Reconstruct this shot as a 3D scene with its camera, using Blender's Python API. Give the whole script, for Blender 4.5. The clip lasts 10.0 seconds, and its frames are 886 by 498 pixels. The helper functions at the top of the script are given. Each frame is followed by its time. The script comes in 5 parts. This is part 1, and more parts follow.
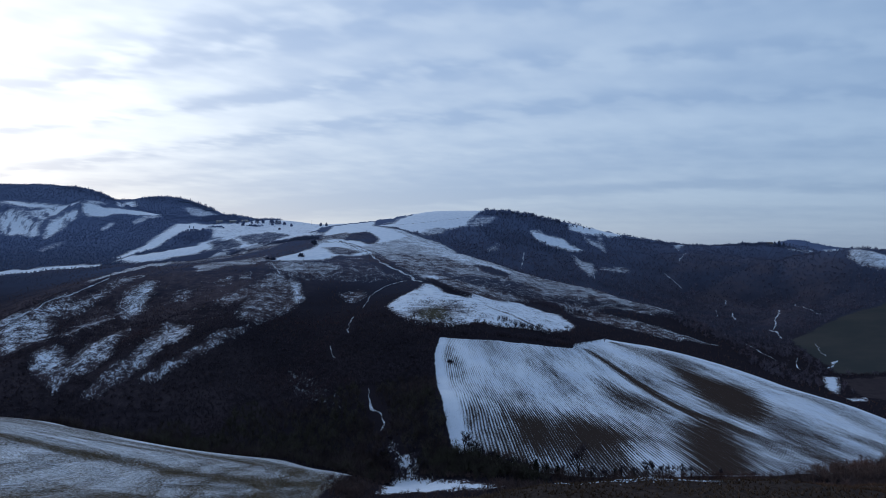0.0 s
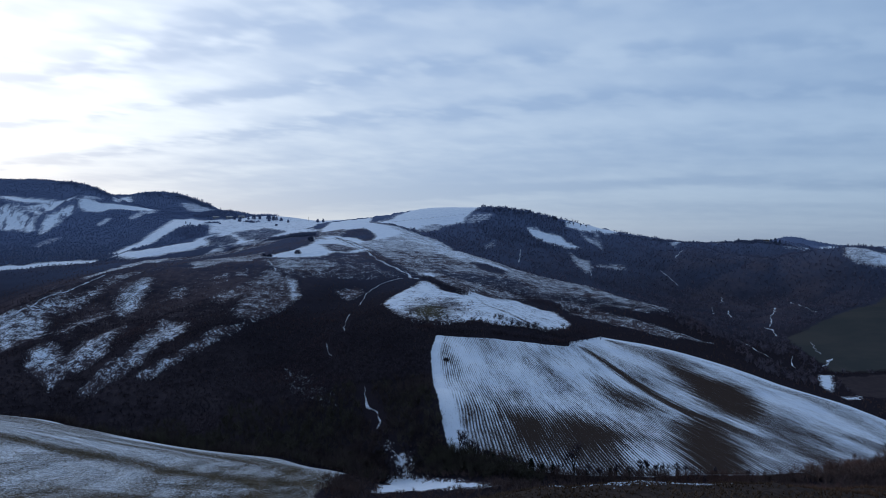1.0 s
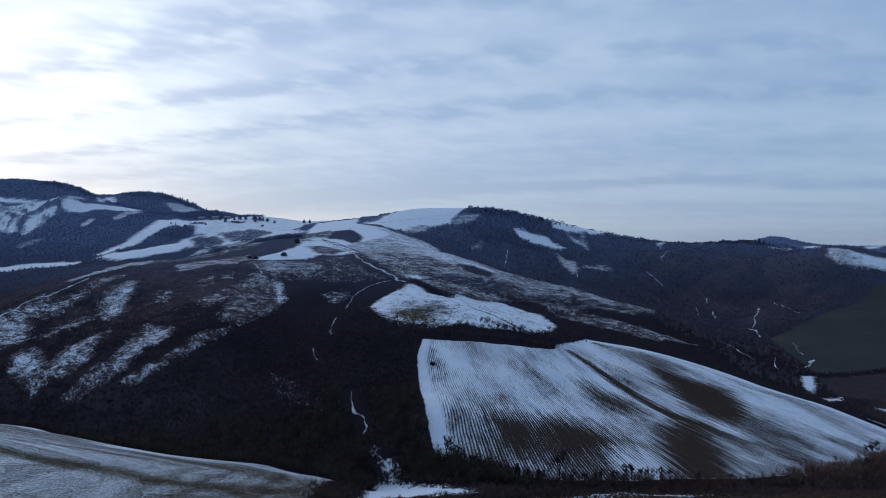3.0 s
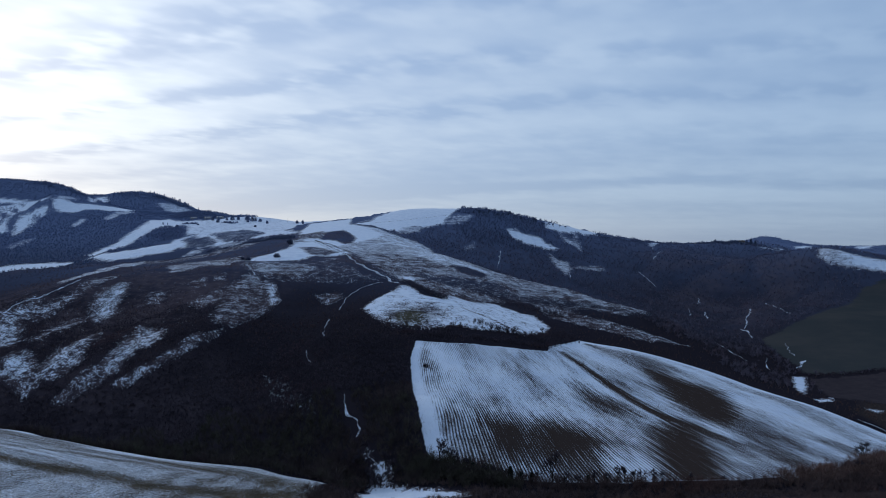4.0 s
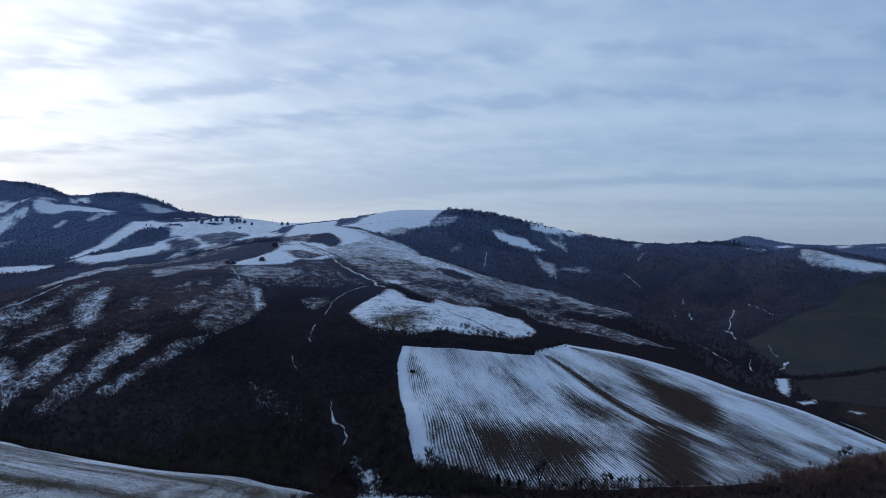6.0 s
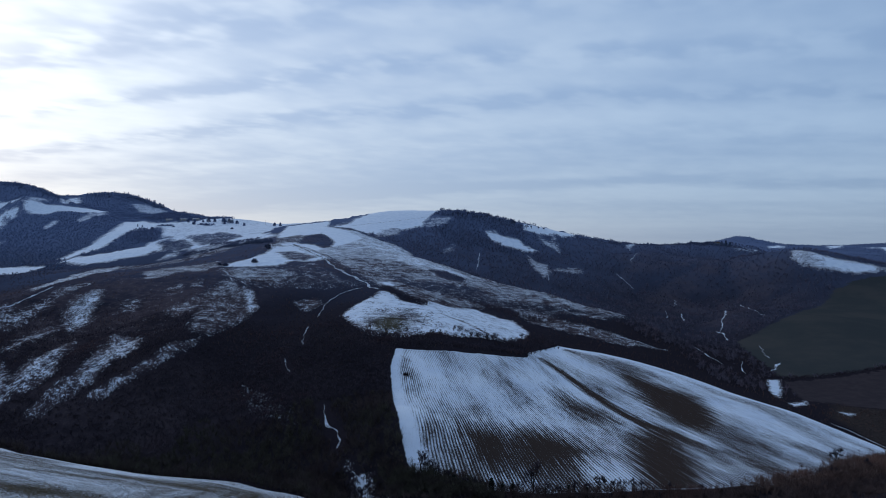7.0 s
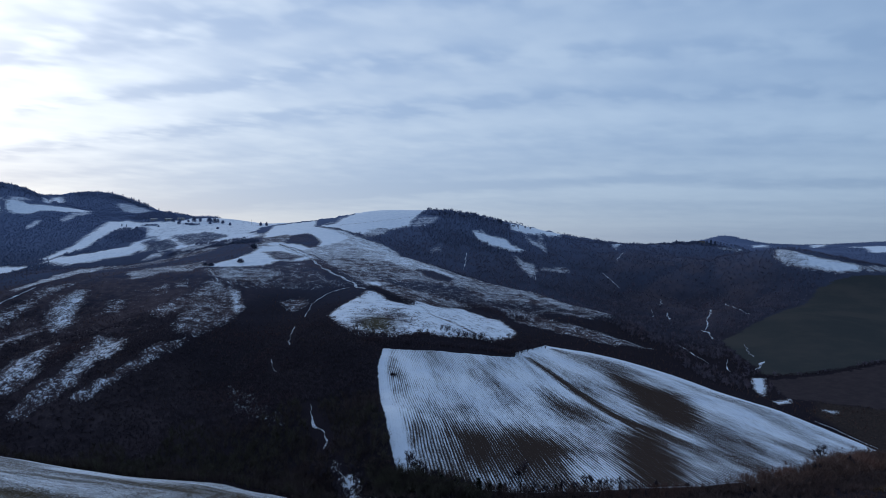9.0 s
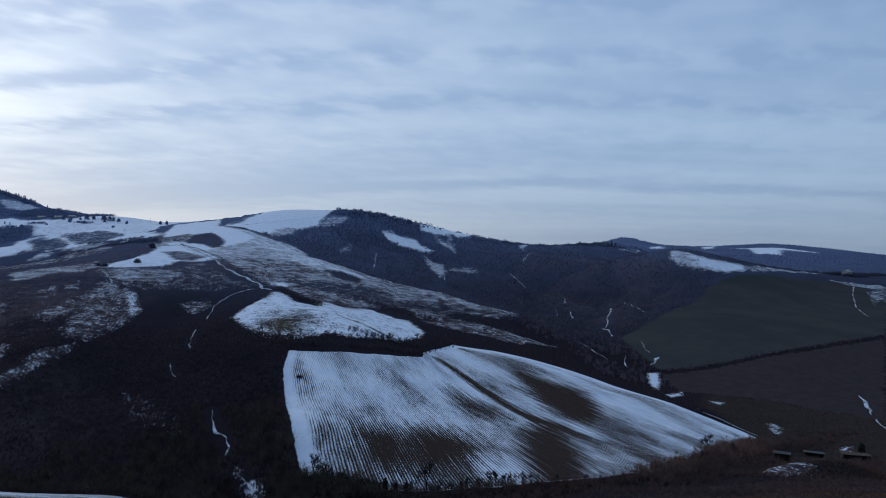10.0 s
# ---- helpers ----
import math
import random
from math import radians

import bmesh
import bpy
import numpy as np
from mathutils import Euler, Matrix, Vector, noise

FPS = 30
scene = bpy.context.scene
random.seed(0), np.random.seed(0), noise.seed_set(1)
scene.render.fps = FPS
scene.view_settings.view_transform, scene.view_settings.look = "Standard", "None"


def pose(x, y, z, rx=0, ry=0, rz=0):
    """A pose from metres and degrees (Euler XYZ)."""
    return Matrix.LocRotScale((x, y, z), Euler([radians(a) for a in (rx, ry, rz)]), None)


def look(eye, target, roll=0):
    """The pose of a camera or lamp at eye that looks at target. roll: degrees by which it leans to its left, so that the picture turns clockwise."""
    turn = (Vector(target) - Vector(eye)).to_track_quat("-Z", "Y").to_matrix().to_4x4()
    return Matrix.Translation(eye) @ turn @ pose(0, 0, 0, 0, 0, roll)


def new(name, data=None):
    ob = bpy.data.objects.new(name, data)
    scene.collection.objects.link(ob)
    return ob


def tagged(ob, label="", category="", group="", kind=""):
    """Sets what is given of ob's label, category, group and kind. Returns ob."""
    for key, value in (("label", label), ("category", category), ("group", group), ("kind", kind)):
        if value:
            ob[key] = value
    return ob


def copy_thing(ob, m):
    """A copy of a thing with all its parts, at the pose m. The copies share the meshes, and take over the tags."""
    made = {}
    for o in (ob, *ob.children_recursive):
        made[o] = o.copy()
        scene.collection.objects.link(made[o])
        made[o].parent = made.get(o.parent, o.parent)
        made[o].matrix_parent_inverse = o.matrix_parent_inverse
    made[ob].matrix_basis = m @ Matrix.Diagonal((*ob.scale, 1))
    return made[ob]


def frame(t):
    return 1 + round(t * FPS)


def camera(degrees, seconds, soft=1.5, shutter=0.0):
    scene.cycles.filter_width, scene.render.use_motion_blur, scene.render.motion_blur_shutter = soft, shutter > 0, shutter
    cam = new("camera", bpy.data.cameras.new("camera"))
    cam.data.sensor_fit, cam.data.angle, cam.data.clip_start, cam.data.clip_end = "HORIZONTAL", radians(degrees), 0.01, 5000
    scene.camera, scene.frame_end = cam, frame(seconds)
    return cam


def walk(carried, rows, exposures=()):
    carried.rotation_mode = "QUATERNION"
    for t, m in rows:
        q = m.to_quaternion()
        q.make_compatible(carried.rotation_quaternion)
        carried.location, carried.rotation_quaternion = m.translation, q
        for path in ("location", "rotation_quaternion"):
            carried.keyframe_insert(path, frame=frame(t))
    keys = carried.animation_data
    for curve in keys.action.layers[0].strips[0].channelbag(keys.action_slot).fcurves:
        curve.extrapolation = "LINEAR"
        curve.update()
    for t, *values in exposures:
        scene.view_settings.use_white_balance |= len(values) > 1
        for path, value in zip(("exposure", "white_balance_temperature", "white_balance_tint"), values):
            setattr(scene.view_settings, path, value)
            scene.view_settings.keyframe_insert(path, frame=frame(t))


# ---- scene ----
# ---------------------------------------------------------------- camera
cam = camera(66.0, 10.0, soft=0.6)
PATH = [
    (0, 0.000, 0.000, 0.000, 90.400, -0.000, 0.000),
    (0.5, 0.264, -0.148, 0.640, 90.165, -0.099, -0.132),
    (1, 0.353, -0.114, 1.374, 90.051, -0.146, -0.248),
    (1.5, 0.428, -0.285, 2.102, 90.128, -0.054, -0.486),
    (2, 0.626, -0.536, 2.819, 90.096, -0.051, -0.772),
    (2.5, 0.775, -0.745, 3.582, 90.007, -0.074, -1.054),
    (4, 0.821, -0.900, 5.543, 89.969, -0.065, -1.896),
    (4.5, 0.647, -0.878, 6.398, 89.926, -0.082, -2.216),
    (5, 0.593, -0.802, 7.164, 89.936, -0.087, -2.519),
    (5.5, 0.369, -0.483, 7.997, 89.939, 0.004, -2.815),
    (7, 0.000, -0.343, 10.660, 89.918, 0.094, -3.710),
    (7.5, -0.037, -0.226, 11.000, 89.910, 0.105, -3.996),
    (8, -0.132, 0.012, 10.854, 89.888, 0.127, -4.272),
    (8.5, -0.105, -0.075, 10.790, 89.866, 0.136, -4.544),
    (9, -0.081, 0.006, 10.806, 89.877, 0.142, -4.802),
    (9.2, 0.124, -0.046, 10.748, 89.888, 0.131, -5.080),
    (9.35, 0.278, -0.085, 10.704, 89.896, 0.122, -5.700),
    (9.5, 0.432, -0.124, 10.661, 89.904, 0.114, -6.351),
    (9.65, 0.707, -0.353, 10.679, 89.908, 0.069, -7.800),
    (9.8, 0.982, -0.582, 10.697, 89.912, 0.025, -9.360),
    (9.9, 1.166, -0.734, 10.709, 89.914, -0.005, -10.730),
    (10, 1.349, -0.887, 10.721, 89.917, -0.035, -12.291),
]
walk(cam, [(r[0], pose(*r[1:])) for r in PATH])

# ---------------------------------------------------------------- sky and light
SUN_TURN, SUN_RISE = radians(37), radians(18)          # to the left of +y, above the horizon
SUN_WAY = Vector((-math.sin(SUN_TURN) * math.cos(SUN_RISE), math.cos(SUN_TURN) * math.cos(SUN_RISE), math.sin(SUN_RISE)))


class Nodes:
    """Short names for the shader nodes in use."""

    def __init__(self, tree):
        self.tree = tree
        tree.nodes.clear()

    def node(self, kind):
        return self.tree.nodes.new(kind)

    def put(self, socket, value):
        if isinstance(value, bpy.types.NodeSocket):
            self.tree.links.new(value, socket)
        elif value is not None:
            socket.default_value = (*value, 1) if isinstance(value, tuple) and len(value) == 3 and socket.type == "RGBA" else value

    def math(self, op, a, b=None, c=None, clamp=False):
        n = self.node("ShaderNodeMath")
        n.operation, n.use_clamp = op, clamp
        for socket, value in zip(n.inputs, (a, b, c)):
            self.put(socket, value)
        return n.outputs[0]

    def vec(self, op, a, b=None):
        n = self.node("ShaderNodeVectorMath")
        n.operation = op
        self.put(n.inputs[0], a), self.put(n.inputs[1], b)
        return n.outputs["Value"] if op in ("DOT_PRODUCT", "LENGTH") else n.outputs[0]

    def mix(self, fac, a, b):
        n = self.node("ShaderNodeMix")
        n.data_type = "RGBA"
        self.put(n.inputs[0], fac), self.put(n.inputs[6], a), self.put(n.inputs[7], b)
        return n.outputs[2]

    def add(self, a, b):
        n = self.node("ShaderNodeMix")
        n.data_type, n.blend_type = "RGBA", "ADD"
        self.put(n.inputs[0], 1.0), self.put(n.inputs[6], a), self.put(n.inputs[7], b)
        return n.outputs[2]

    def step(self, value, low, high, out_low=0.0, out_high=1.0):
        n = self.node("ShaderNodeMapRange")
        n.interpolation_type = "SMOOTHSTEP"
        for socket, v in zip(n.inputs, (value, low, high, out_low, out_high)):
            self.put(socket, v)
        return n.outputs[0]

    def noise(self, vector, scale, detail=3.0, rough=0.55, warp=0.0):
        n = self.node("ShaderNodeTexNoise")
        self.put(n.inputs["Vector"], vector), self.put(n.inputs["Scale"], scale), self.put(n.inputs["Detail"], detail)
        self.put(n.inputs["Roughness"], rough), self.put(n.inputs["Distortion"], warp)
        return n.outputs[0]

    def attr(self, name):
        n = self.node("ShaderNodeAttribute")
        n.attribute_name = name
        return n.outputs["Fac"]

    def xyz(self, x, y, z):
        n = self.node("ShaderNodeCombineXYZ")
        self.put(n.inputs[0], x), self.put(n.inputs[1], y), self.put(n.inputs[2], z)
        return n.outputs[0]

    def split(self, v):
        n = self.node("ShaderNodeSeparateXYZ")
        self.put(n.inputs[0], v)
        return n.outputs

    def place(self):
        return self.node("ShaderNodeTexCoord").outputs["Object"]

    def bump(self, height, depth, strength=1.0):
        n = self.node("ShaderNodeBump")
        self.put(n.inputs["Height"], height), self.put(n.inputs["Distance"], depth), self.put(n.inputs["Strength"], strength)
        return n.outputs[0]

    def surface(self, colour, rough=0.9, normal=None, gloss=0.2, metal=0.0):
        n = self.node("ShaderNodeBsdfPrincipled")
        self.put(n.inputs["Base Color"], colour), self.put(n.inputs["Roughness"], rough), self.put(n.inputs["Specular IOR Level"], gloss)
        self.put(n.inputs["Metallic"], metal)
        if normal is not None:
            self.put(n.inputs["Normal"], normal)
        self.tree.links.new(n.outputs[0], self.node("ShaderNodeOutputMaterial").inputs[0])


def make_sky():
    world = bpy.data.worlds.new("winter_sky")
    scene.world = world
    world.use_nodes = True
    k = Nodes(world.node_tree)
    way = k.node("ShaderNodeTexCoord").outputs["Generated"]
    x, y, z = k.split(way)
    sky = k.node("ShaderNodeTexSky")
    sky.sky_type, sky.sun_disc, sky.sun_elevation, sky.sun_rotation = "NISHITA", False, SUN_RISE, -SUN_TURN
    # A thin layer of cloud, drawn out in bands, seen on a level sheet overhead.
    up = k.math("ADD", k.math("MAXIMUM", z, 0.0), 0.12)
    px, py = k.math("DIVIDE", x, up), k.math("DIVIDE", y, up)
    c, s = math.cos(radians(32)), math.sin(radians(32))
    along = k.math("ADD", k.math("MULTIPLY", px, -c), k.math("MULTIPLY", py, s))
    across = k.math("ADD", k.math("MULTIPLY", px, s), k.math("MULTIPLY", py, c))
    row = k.math("MULTIPLY_ADD", along, 0.295, across)
    bands = k.noise(k.xyz(k.math("MULTIPLY", along, 0.30), row, 3.1), 1.3, 3.0, 0.45, 0.2)
    broad = k.noise(k.xyz(k.math("MULTIPLY", along, 0.35), row, 8.4), 0.7, 3.0, 0.5, 0.3)
    ripple = k.noise(k.xyz(k.math("MULTIPLY", along, 1.5), k.math("MULTIPLY", row, 1.3), 5.7), 3.8, 2.5, 0.5, 0.1)
    veil = k.math("ADD", k.math("ADD", k.math("MULTIPLY", bands, 0.38), k.math("MULTIPLY", broad, 0.46)), k.math("MULTIPLY", ripple, 0.16))
    # Rows of thinner, bluer cloud: place across, half width, depth, and how far they are broken into ripples.
    drift = k.math("MULTIPLY", k.math("SUBTRACT", k.noise(k.xyz(k.math("MULTIPLY", along, 0.8), row, 1.7), 1.3, 2.0, 0.5), 0.5), 0.5)
    for place, half, depth, broken in ((2.05, 0.14, 0.10, 1.0), (2.58, 0.10, 0.13, 0.9), (3.12, 0.13, 0.15, 0.7), (3.75, 0.16, 0.06, 0.4), (4.89, 0.20, 0.26, 0.15)):
        off = k.math("DIVIDE", k.math("SUBTRACT", k.math("ADD", row, drift), place), half)
        near = k.math("EXPONENT", k.math("MULTIPLY", k.math("MULTIPLY", off, off), -1.0))
        torn = k.step(ripple, 0.66, 0.34, 1.0 - broken, 1.0)
        veil = k.math("SUBTRACT", veil, k.math("MULTIPLY", k.math("MULTIPLY", near, torn), depth))
    thin = k.step(veil, 0.32, 0.66)
    near_sun = k.math("MAXIMUM", k.vec("DOT_PRODUCT", way, tuple(SUN_WAY)), 0.0)
    glow = k.math("POWER", near_sun, 18.0)
    wide = k.math("POWER", near_sun, 3.0)
    low = k.math("POWER", k.math("SUBTRACT", 1.0, k.math("MAXIMUM", z, 0.0), clamp=True), 11.0)
    # Away from the low sun and overhead the sky is a deeper, darker blue.
    ahead = k.math("MULTIPLY_ADD", k.vec("DOT_PRODUCT", way, (-0.25, 0.968, 0.0)), 0.5, 0.5)
    low_sun = k.step(z, 0.02, 0.22, 0.45, 1.0)
    glow, wide = k.math("MULTIPLY", glow, low_sun), k.math("MULTIPLY", wide, k.step(z, 0.02, 0.22, 0.9, 1.0))
    lit = k.math("MULTIPLY", k.step(ahead, 0.20, 0.90, 0.66, 1.0), k.step(z, 0.33, 0.85, 1.0, 0.85))
    cloud = k.mix(thin, (0.236, 0.362, 0.576), (0.346, 0.487, 0.694))
    cloud = k.mix(k.math("MULTIPLY", wide, 0.75, clamp=True), cloud, k.mix(k.step(veil, 0.34, 0.60), (0.42, 0.55, 0.79), (0.76, 0.85, 0.97)))
    shine = k.math("MULTIPLY", glow, k.step(veil, 0.32, 0.58, 0.2, 1.05))
    cloud = k.add(cloud, k.mix(shine, (0, 0, 0), (0.47, 0.47, 0.41)))
    hem = k.mix(wide, (0.205, 0.280, 0.392), (0.58, 0.59, 0.64))
    cloud = k.mix(k.math("MULTIPLY", low, 0.7), cloud, hem)
    cloud = k.mix(lit, k.mix(0.5, (0, 0, 0), (0.05, 0.09, 0.18)), cloud)
    glowing = k.node("ShaderNodeBackground")
    k.put(glowing.inputs[0], cloud), k.put(glowing.inputs[1], 0.97)
    clear = k.node("ShaderNodeBackground")
    k.put(clear.inputs[0], sky.outputs[0]), k.put(clear.inputs[1], 0.012)
    both = k.node("ShaderNodeAddShader")
    k.put(both.inputs[0], glowing.outputs[0]), k.put(both.inputs[1], clear.outputs[0])
    k.tree.links.new(both.outputs[0], k.node("ShaderNodeOutputWorld").inputs[0])


make_sky()
veiled_sun = bpy.data.lights.new("sun", "SUN")
veiled_sun.energy, veiled_sun.angle, veiled_sun.color = 0.3, radians(16), (1.0, 0.98, 0.96)
new("sun", veiled_sun).matrix_world = look(SUN_WAY * 900, (0, 0, 0))

# ---------------------------------------------------------------- landform
# Points on the crests, valleys and slopes of the hills: x, y, z, set to fit the camera's view.
NEAR_HILLSIDE = [(-123, 206, -59), (-110, 170, -53), (-104, 215, -67), (-77, 215, -71), (-52, 222, -77), (-84, 130, -46), (-74, 185, -66), (-300, 250, -56), (-200, 120, -34), (-180, 280, -68), (-205, 318, -76),
                 (-224, 345, -84.2), (-189, 335, -83.2), (-158, 318, -83.8), (-125, 312, -88), (-97, 305, -89.4), (-70, 298, -90.2), (-37, 273, -88), (-340, 380, -84), (0, 60, -34), (0, -60, -30)]
NEAR_BANK = [(13, 140, -51), (24, 128, -43.6), (33, 125, -41.5), (45, 124, -41.0), (57, 128, -43.5), (77, 140, -48), (20, 170, -68), (50, 165, -60), (90, 180, -64), (120, 100, -38), (60, 40, -32),
             (190, 230, -80), (240, 200, -78), (-20, 150, -56), (60, 215, -80), (110, 235, -80)]
STREAM = [(-380, 430, -104), (-230, 374, -99), (-160, 350, -97), (-97, 333, -98), (-50, 305, -95), (-22, 285, -95), (-9, 272, -92), (21, 245, -85), (57, 262, -92), (101, 266, -94), (142, 256, -91),
          (199, 282, -93), (256, 310, -98), (330, 330, -105)]
PLOUGHED_SPUR = [(-1, 435, -54), (0, 360, -69), (4, 290, -82), (35, 278, -86), (103, 278, -90), (150, 275, -89), (84, 445, -60), (118, 493, -62), (162, 470, -68.6), (190, 445, -75.4), (214, 420, -82.6),
                 (234, 395, -86.6), (254, 352, -97), (107, 395, -76), (128, 347, -83), (60, 400, -67), (50, 340, -77)]
WOODED_BOWL = [(-12, 330, -70), (-29, 420, -53), (-50, 330, -88), (-102, 370, -83), (-101, 430, -67), (-156, 390, -80), (-202, 385, -87), (-240, 395, -84), (-93, 500, -46), (-56, 410, -64), (-24, 305, -85),
               (-42, 364, -73), (-70, 432, -59), (-65, 552, -39), (-27, 329, -83)]
GULLIED_SLOPE = [(-288, 519, -39), (-246, 431, -66), (-204, 397, -79), (-191, 417, -64), (-139, 496, -37), (-114, 489, -43), (-148, 441, -52), (-182, 470, -52), (-248, 572, -25), (-304, 480, -52), (-273, 520, -46),
                 (-431, 690, -35), (-129, 597, -19), (-400, 560, -56)]
LEFT_CREST = [(-493, 760, -24), (-431, 760, -18), (-368, 760, -13), (-309, 770, -10), (-235, 740, -7), (-182, 700, -3), (-142, 683, 0), (-148, 800, 16), (-136, 1000, 34), (-620, 760, -32)]
TRIANGLE_FIELD = [(-41, 510, -39), (-15, 567, -25), (98, 508, -56), (34, 455, -47), (63, 462, -52), (8, 543, -31), (66, 576, -44)]
MIDDLE_HILL = [(-28, 648, -11), (127, 736, -36), (-131, 802, 15), (-103, 1090, 44), (-73, 1050, 39), (44, 800, -7), (96, 740, -24), (150, 680, -36), (215, 640, -54), (209, 540, -70), (106, 590, -47),
               (141, 540, -58), (-60, 850, 18), (-20, 750, 2), (222, 549, -72), (201, 680, -57)]
DOME = [(-101, 1300, 65), (-27, 1375, 84), (53, 1390, 83), (58, 1257, 72), (-4, 1150, 41), (65, 1180, 47), (118, 1230, 68), (184, 1260, 62), (287, 1300, 46), (394, 1300, 25), (465, 1350, 18), (552, 1350, 15.5), (602, 1338, 17), (645, 1302, 14), (608, 1450, 0),
        (753, 1500, -15), (717, 1300, 4), (0, 1600, 50), (300, 1600, 10), (600, 1800, -20), (-150, 1500, 45)]
RIGHT_VALLEY = [(30, 950, 2), (100, 880, -34), (170, 820, -48), (250, 760, -66), (300, 680, -79), (344, 708, -78), (354, 840, -72), (396, 980, -62), (350, 1056, -29), (202, 945, -27), (123, 1039, -3), (206, 1150, 12),
                (315, 1260, 29), (419, 1246, 12), (405, 1050, -28), (265, 610, -80), (285, 550, -86), (246, 460, -90), (291, 511, -95), (332, 564, -88), (273, 453, -95)]
RIGHT_HILLSIDE = [(532, 950, -40), (595, 900, -36), (440, 800, -64), (420, 690, -66), (500, 700, -68), (702, 800, -64), (903, 900, -60), (385, 500, -89), (468, 500, -92), (623, 620, -86), (330, 400, -101),
                  (408, 410, -103), (319, 340, -105), (631, 1050, 4), (585, 960, -4), (681, 1030, -4), (771, 1050, -19), (862, 1050, -30), (980, 1050, -36), (1100, 1050, -44), (600, 1200, -20), (800, 1250, -60),
                  (1100, 1300, -80), (560, 300, -110), (800, 500, -95)]
LEFT_BASIN = [(-460, 900, -50), (-380, 930, -44), (-300, 900, -22), (-234, 883, 7), (-569, 1217, -5), (-467, 1157, 4), (-430, 1337, 16), (-549, 1586, 54), (-597, 1541, 50), (-409, 1637, 79), (-265, 1446, 62),
              (-360, 1300, 36), (-253, 1250, 45), (-735, 1400, 8), (-812, 1250, -14), (-933, 1600, 30), (-1137, 1750, 50), (-752, 1700, 66), (-658, 1750, 76), (-570, 1950, 104), (-569, 1880, 104), (-608, 1860, 99), (-525, 1860, 88), (-424, 1800, 85), (-297, 1600, 66),
              (-750, 1050, -50), (-300, 1900, 50)]
LEFT_MOUNTAINS = [(-919, 1842, 84), (-873, 2023, 112), (-1234, 1900, 109), (-1364, 2050, 150), (-1300, 2200, 222), (-1470, 2250, 228), (-1130, 2150, 203), (-1061, 2080, 190), (-1010, 2240, 146), (-1094, 2400, 172), (-1030, 2150, 163),
                  (-1083, 2650, 218), (-960, 2600, 200), (-840, 2550, 158), (-850, 2670, 132), (-805, 2670, 118), (-763, 2670, 106), (-1300, 2700, 150), (-1000, 3000, 100), (-600, 2400, 80), (-1800, 2200, 230), (-1700, 1500, 60), (-2600, 3000, 120), (-1000, 900, -40)]
FAR_HILLS = [(978, 2600, 0), (1237, 2800, 5), (1420, 3000, 28), (1280, 3050, 8), (1400, 3250, 10), (1560, 3250, 20), (1150, 3200, 5), (1690, 2990, 32), (1542, 3000, 62), (1620, 2900, 30), (1754, 2700, 8), (2501, 3200, 32), (2380, 3200, 30), (2640, 3200, 18), (2852, 3300, -16), (2900, 2940, -26), (3605, 3600, -50), (1489, 2000, -36), (1772, 1900, -52), (1000, 2000, -30)]
OUTER_LAND = [(1800, 3600, -40), (3000, 2200, -90), (1800, 1200, -110), (0, 2600, 0), (0, 4800, -60), (2400, 4800, -70), (4800, 4800, -80), (-4800, 4800, 60), (-4800, 1500, 40), (-2500, 500, -60),
             (-1200, -1200, -40), (1200, -1200, -40), (4800, 0, -110), (-4800, -4800, 0), (4800, -4800, -60), (0, -4800, 0), (-1200, 200, -60), (1200, 200, -110)]
LANDFORM = np.array(NEAR_HILLSIDE + NEAR_BANK + STREAM + PLOUGHED_SPUR + WOODED_BOWL + GULLIED_SLOPE + LEFT_CREST + TRIANGLE_FIELD + MIDDLE_HILL + DOME + RIGHT_VALLEY + RIGHT_HILLSIDE
                    + LEFT_BASIN + LEFT_MOUNTAINS + FAR_HILLS + OUTER_LAND, float)


def bend(r2):
    """The thin plate's kernel, from squared distances in units of 100 m."""
    return 0.5 * r2 * np.log(r2 + 1e-9)


def thin_plate(points):
    p = points[:, :2] / 100
    n = len(p)
    k = bend(((p[:, None] - p[None]) ** 2).sum(-1)) + 0.004 * np.eye(n)
    q = np.c_[np.ones(n), p]
    a = np.block([[k, q], [q.T, np.zeros((3, 3))]])
    return p, np.linalg.solve(a, np.r_[points[:, 2], 0, 0, 0])


PLATE = thin_plate(LANDFORM)


def land(x, y):
    """Height of the smooth ground at x, y (arrays of one shape)."""
    p, w = PLATE
    shape = np.shape(x)
    q = np.c_[np.ravel(x), np.ravel(y)] / 100
    out = np.empty(len(q))
    for a in range(0, len(q), 20000):
        c = q[a:a + 20000]
        r2 = ((c[:, None, 0] - p[None, :, 0]) ** 2 + (c[:, None, 1] - p[None, :, 1]) ** 2)
        out[a:a + 20000] = bend(r2) @ w[:-3] + w[-3] + c @ w[-2:]
    return out.reshape(shape)

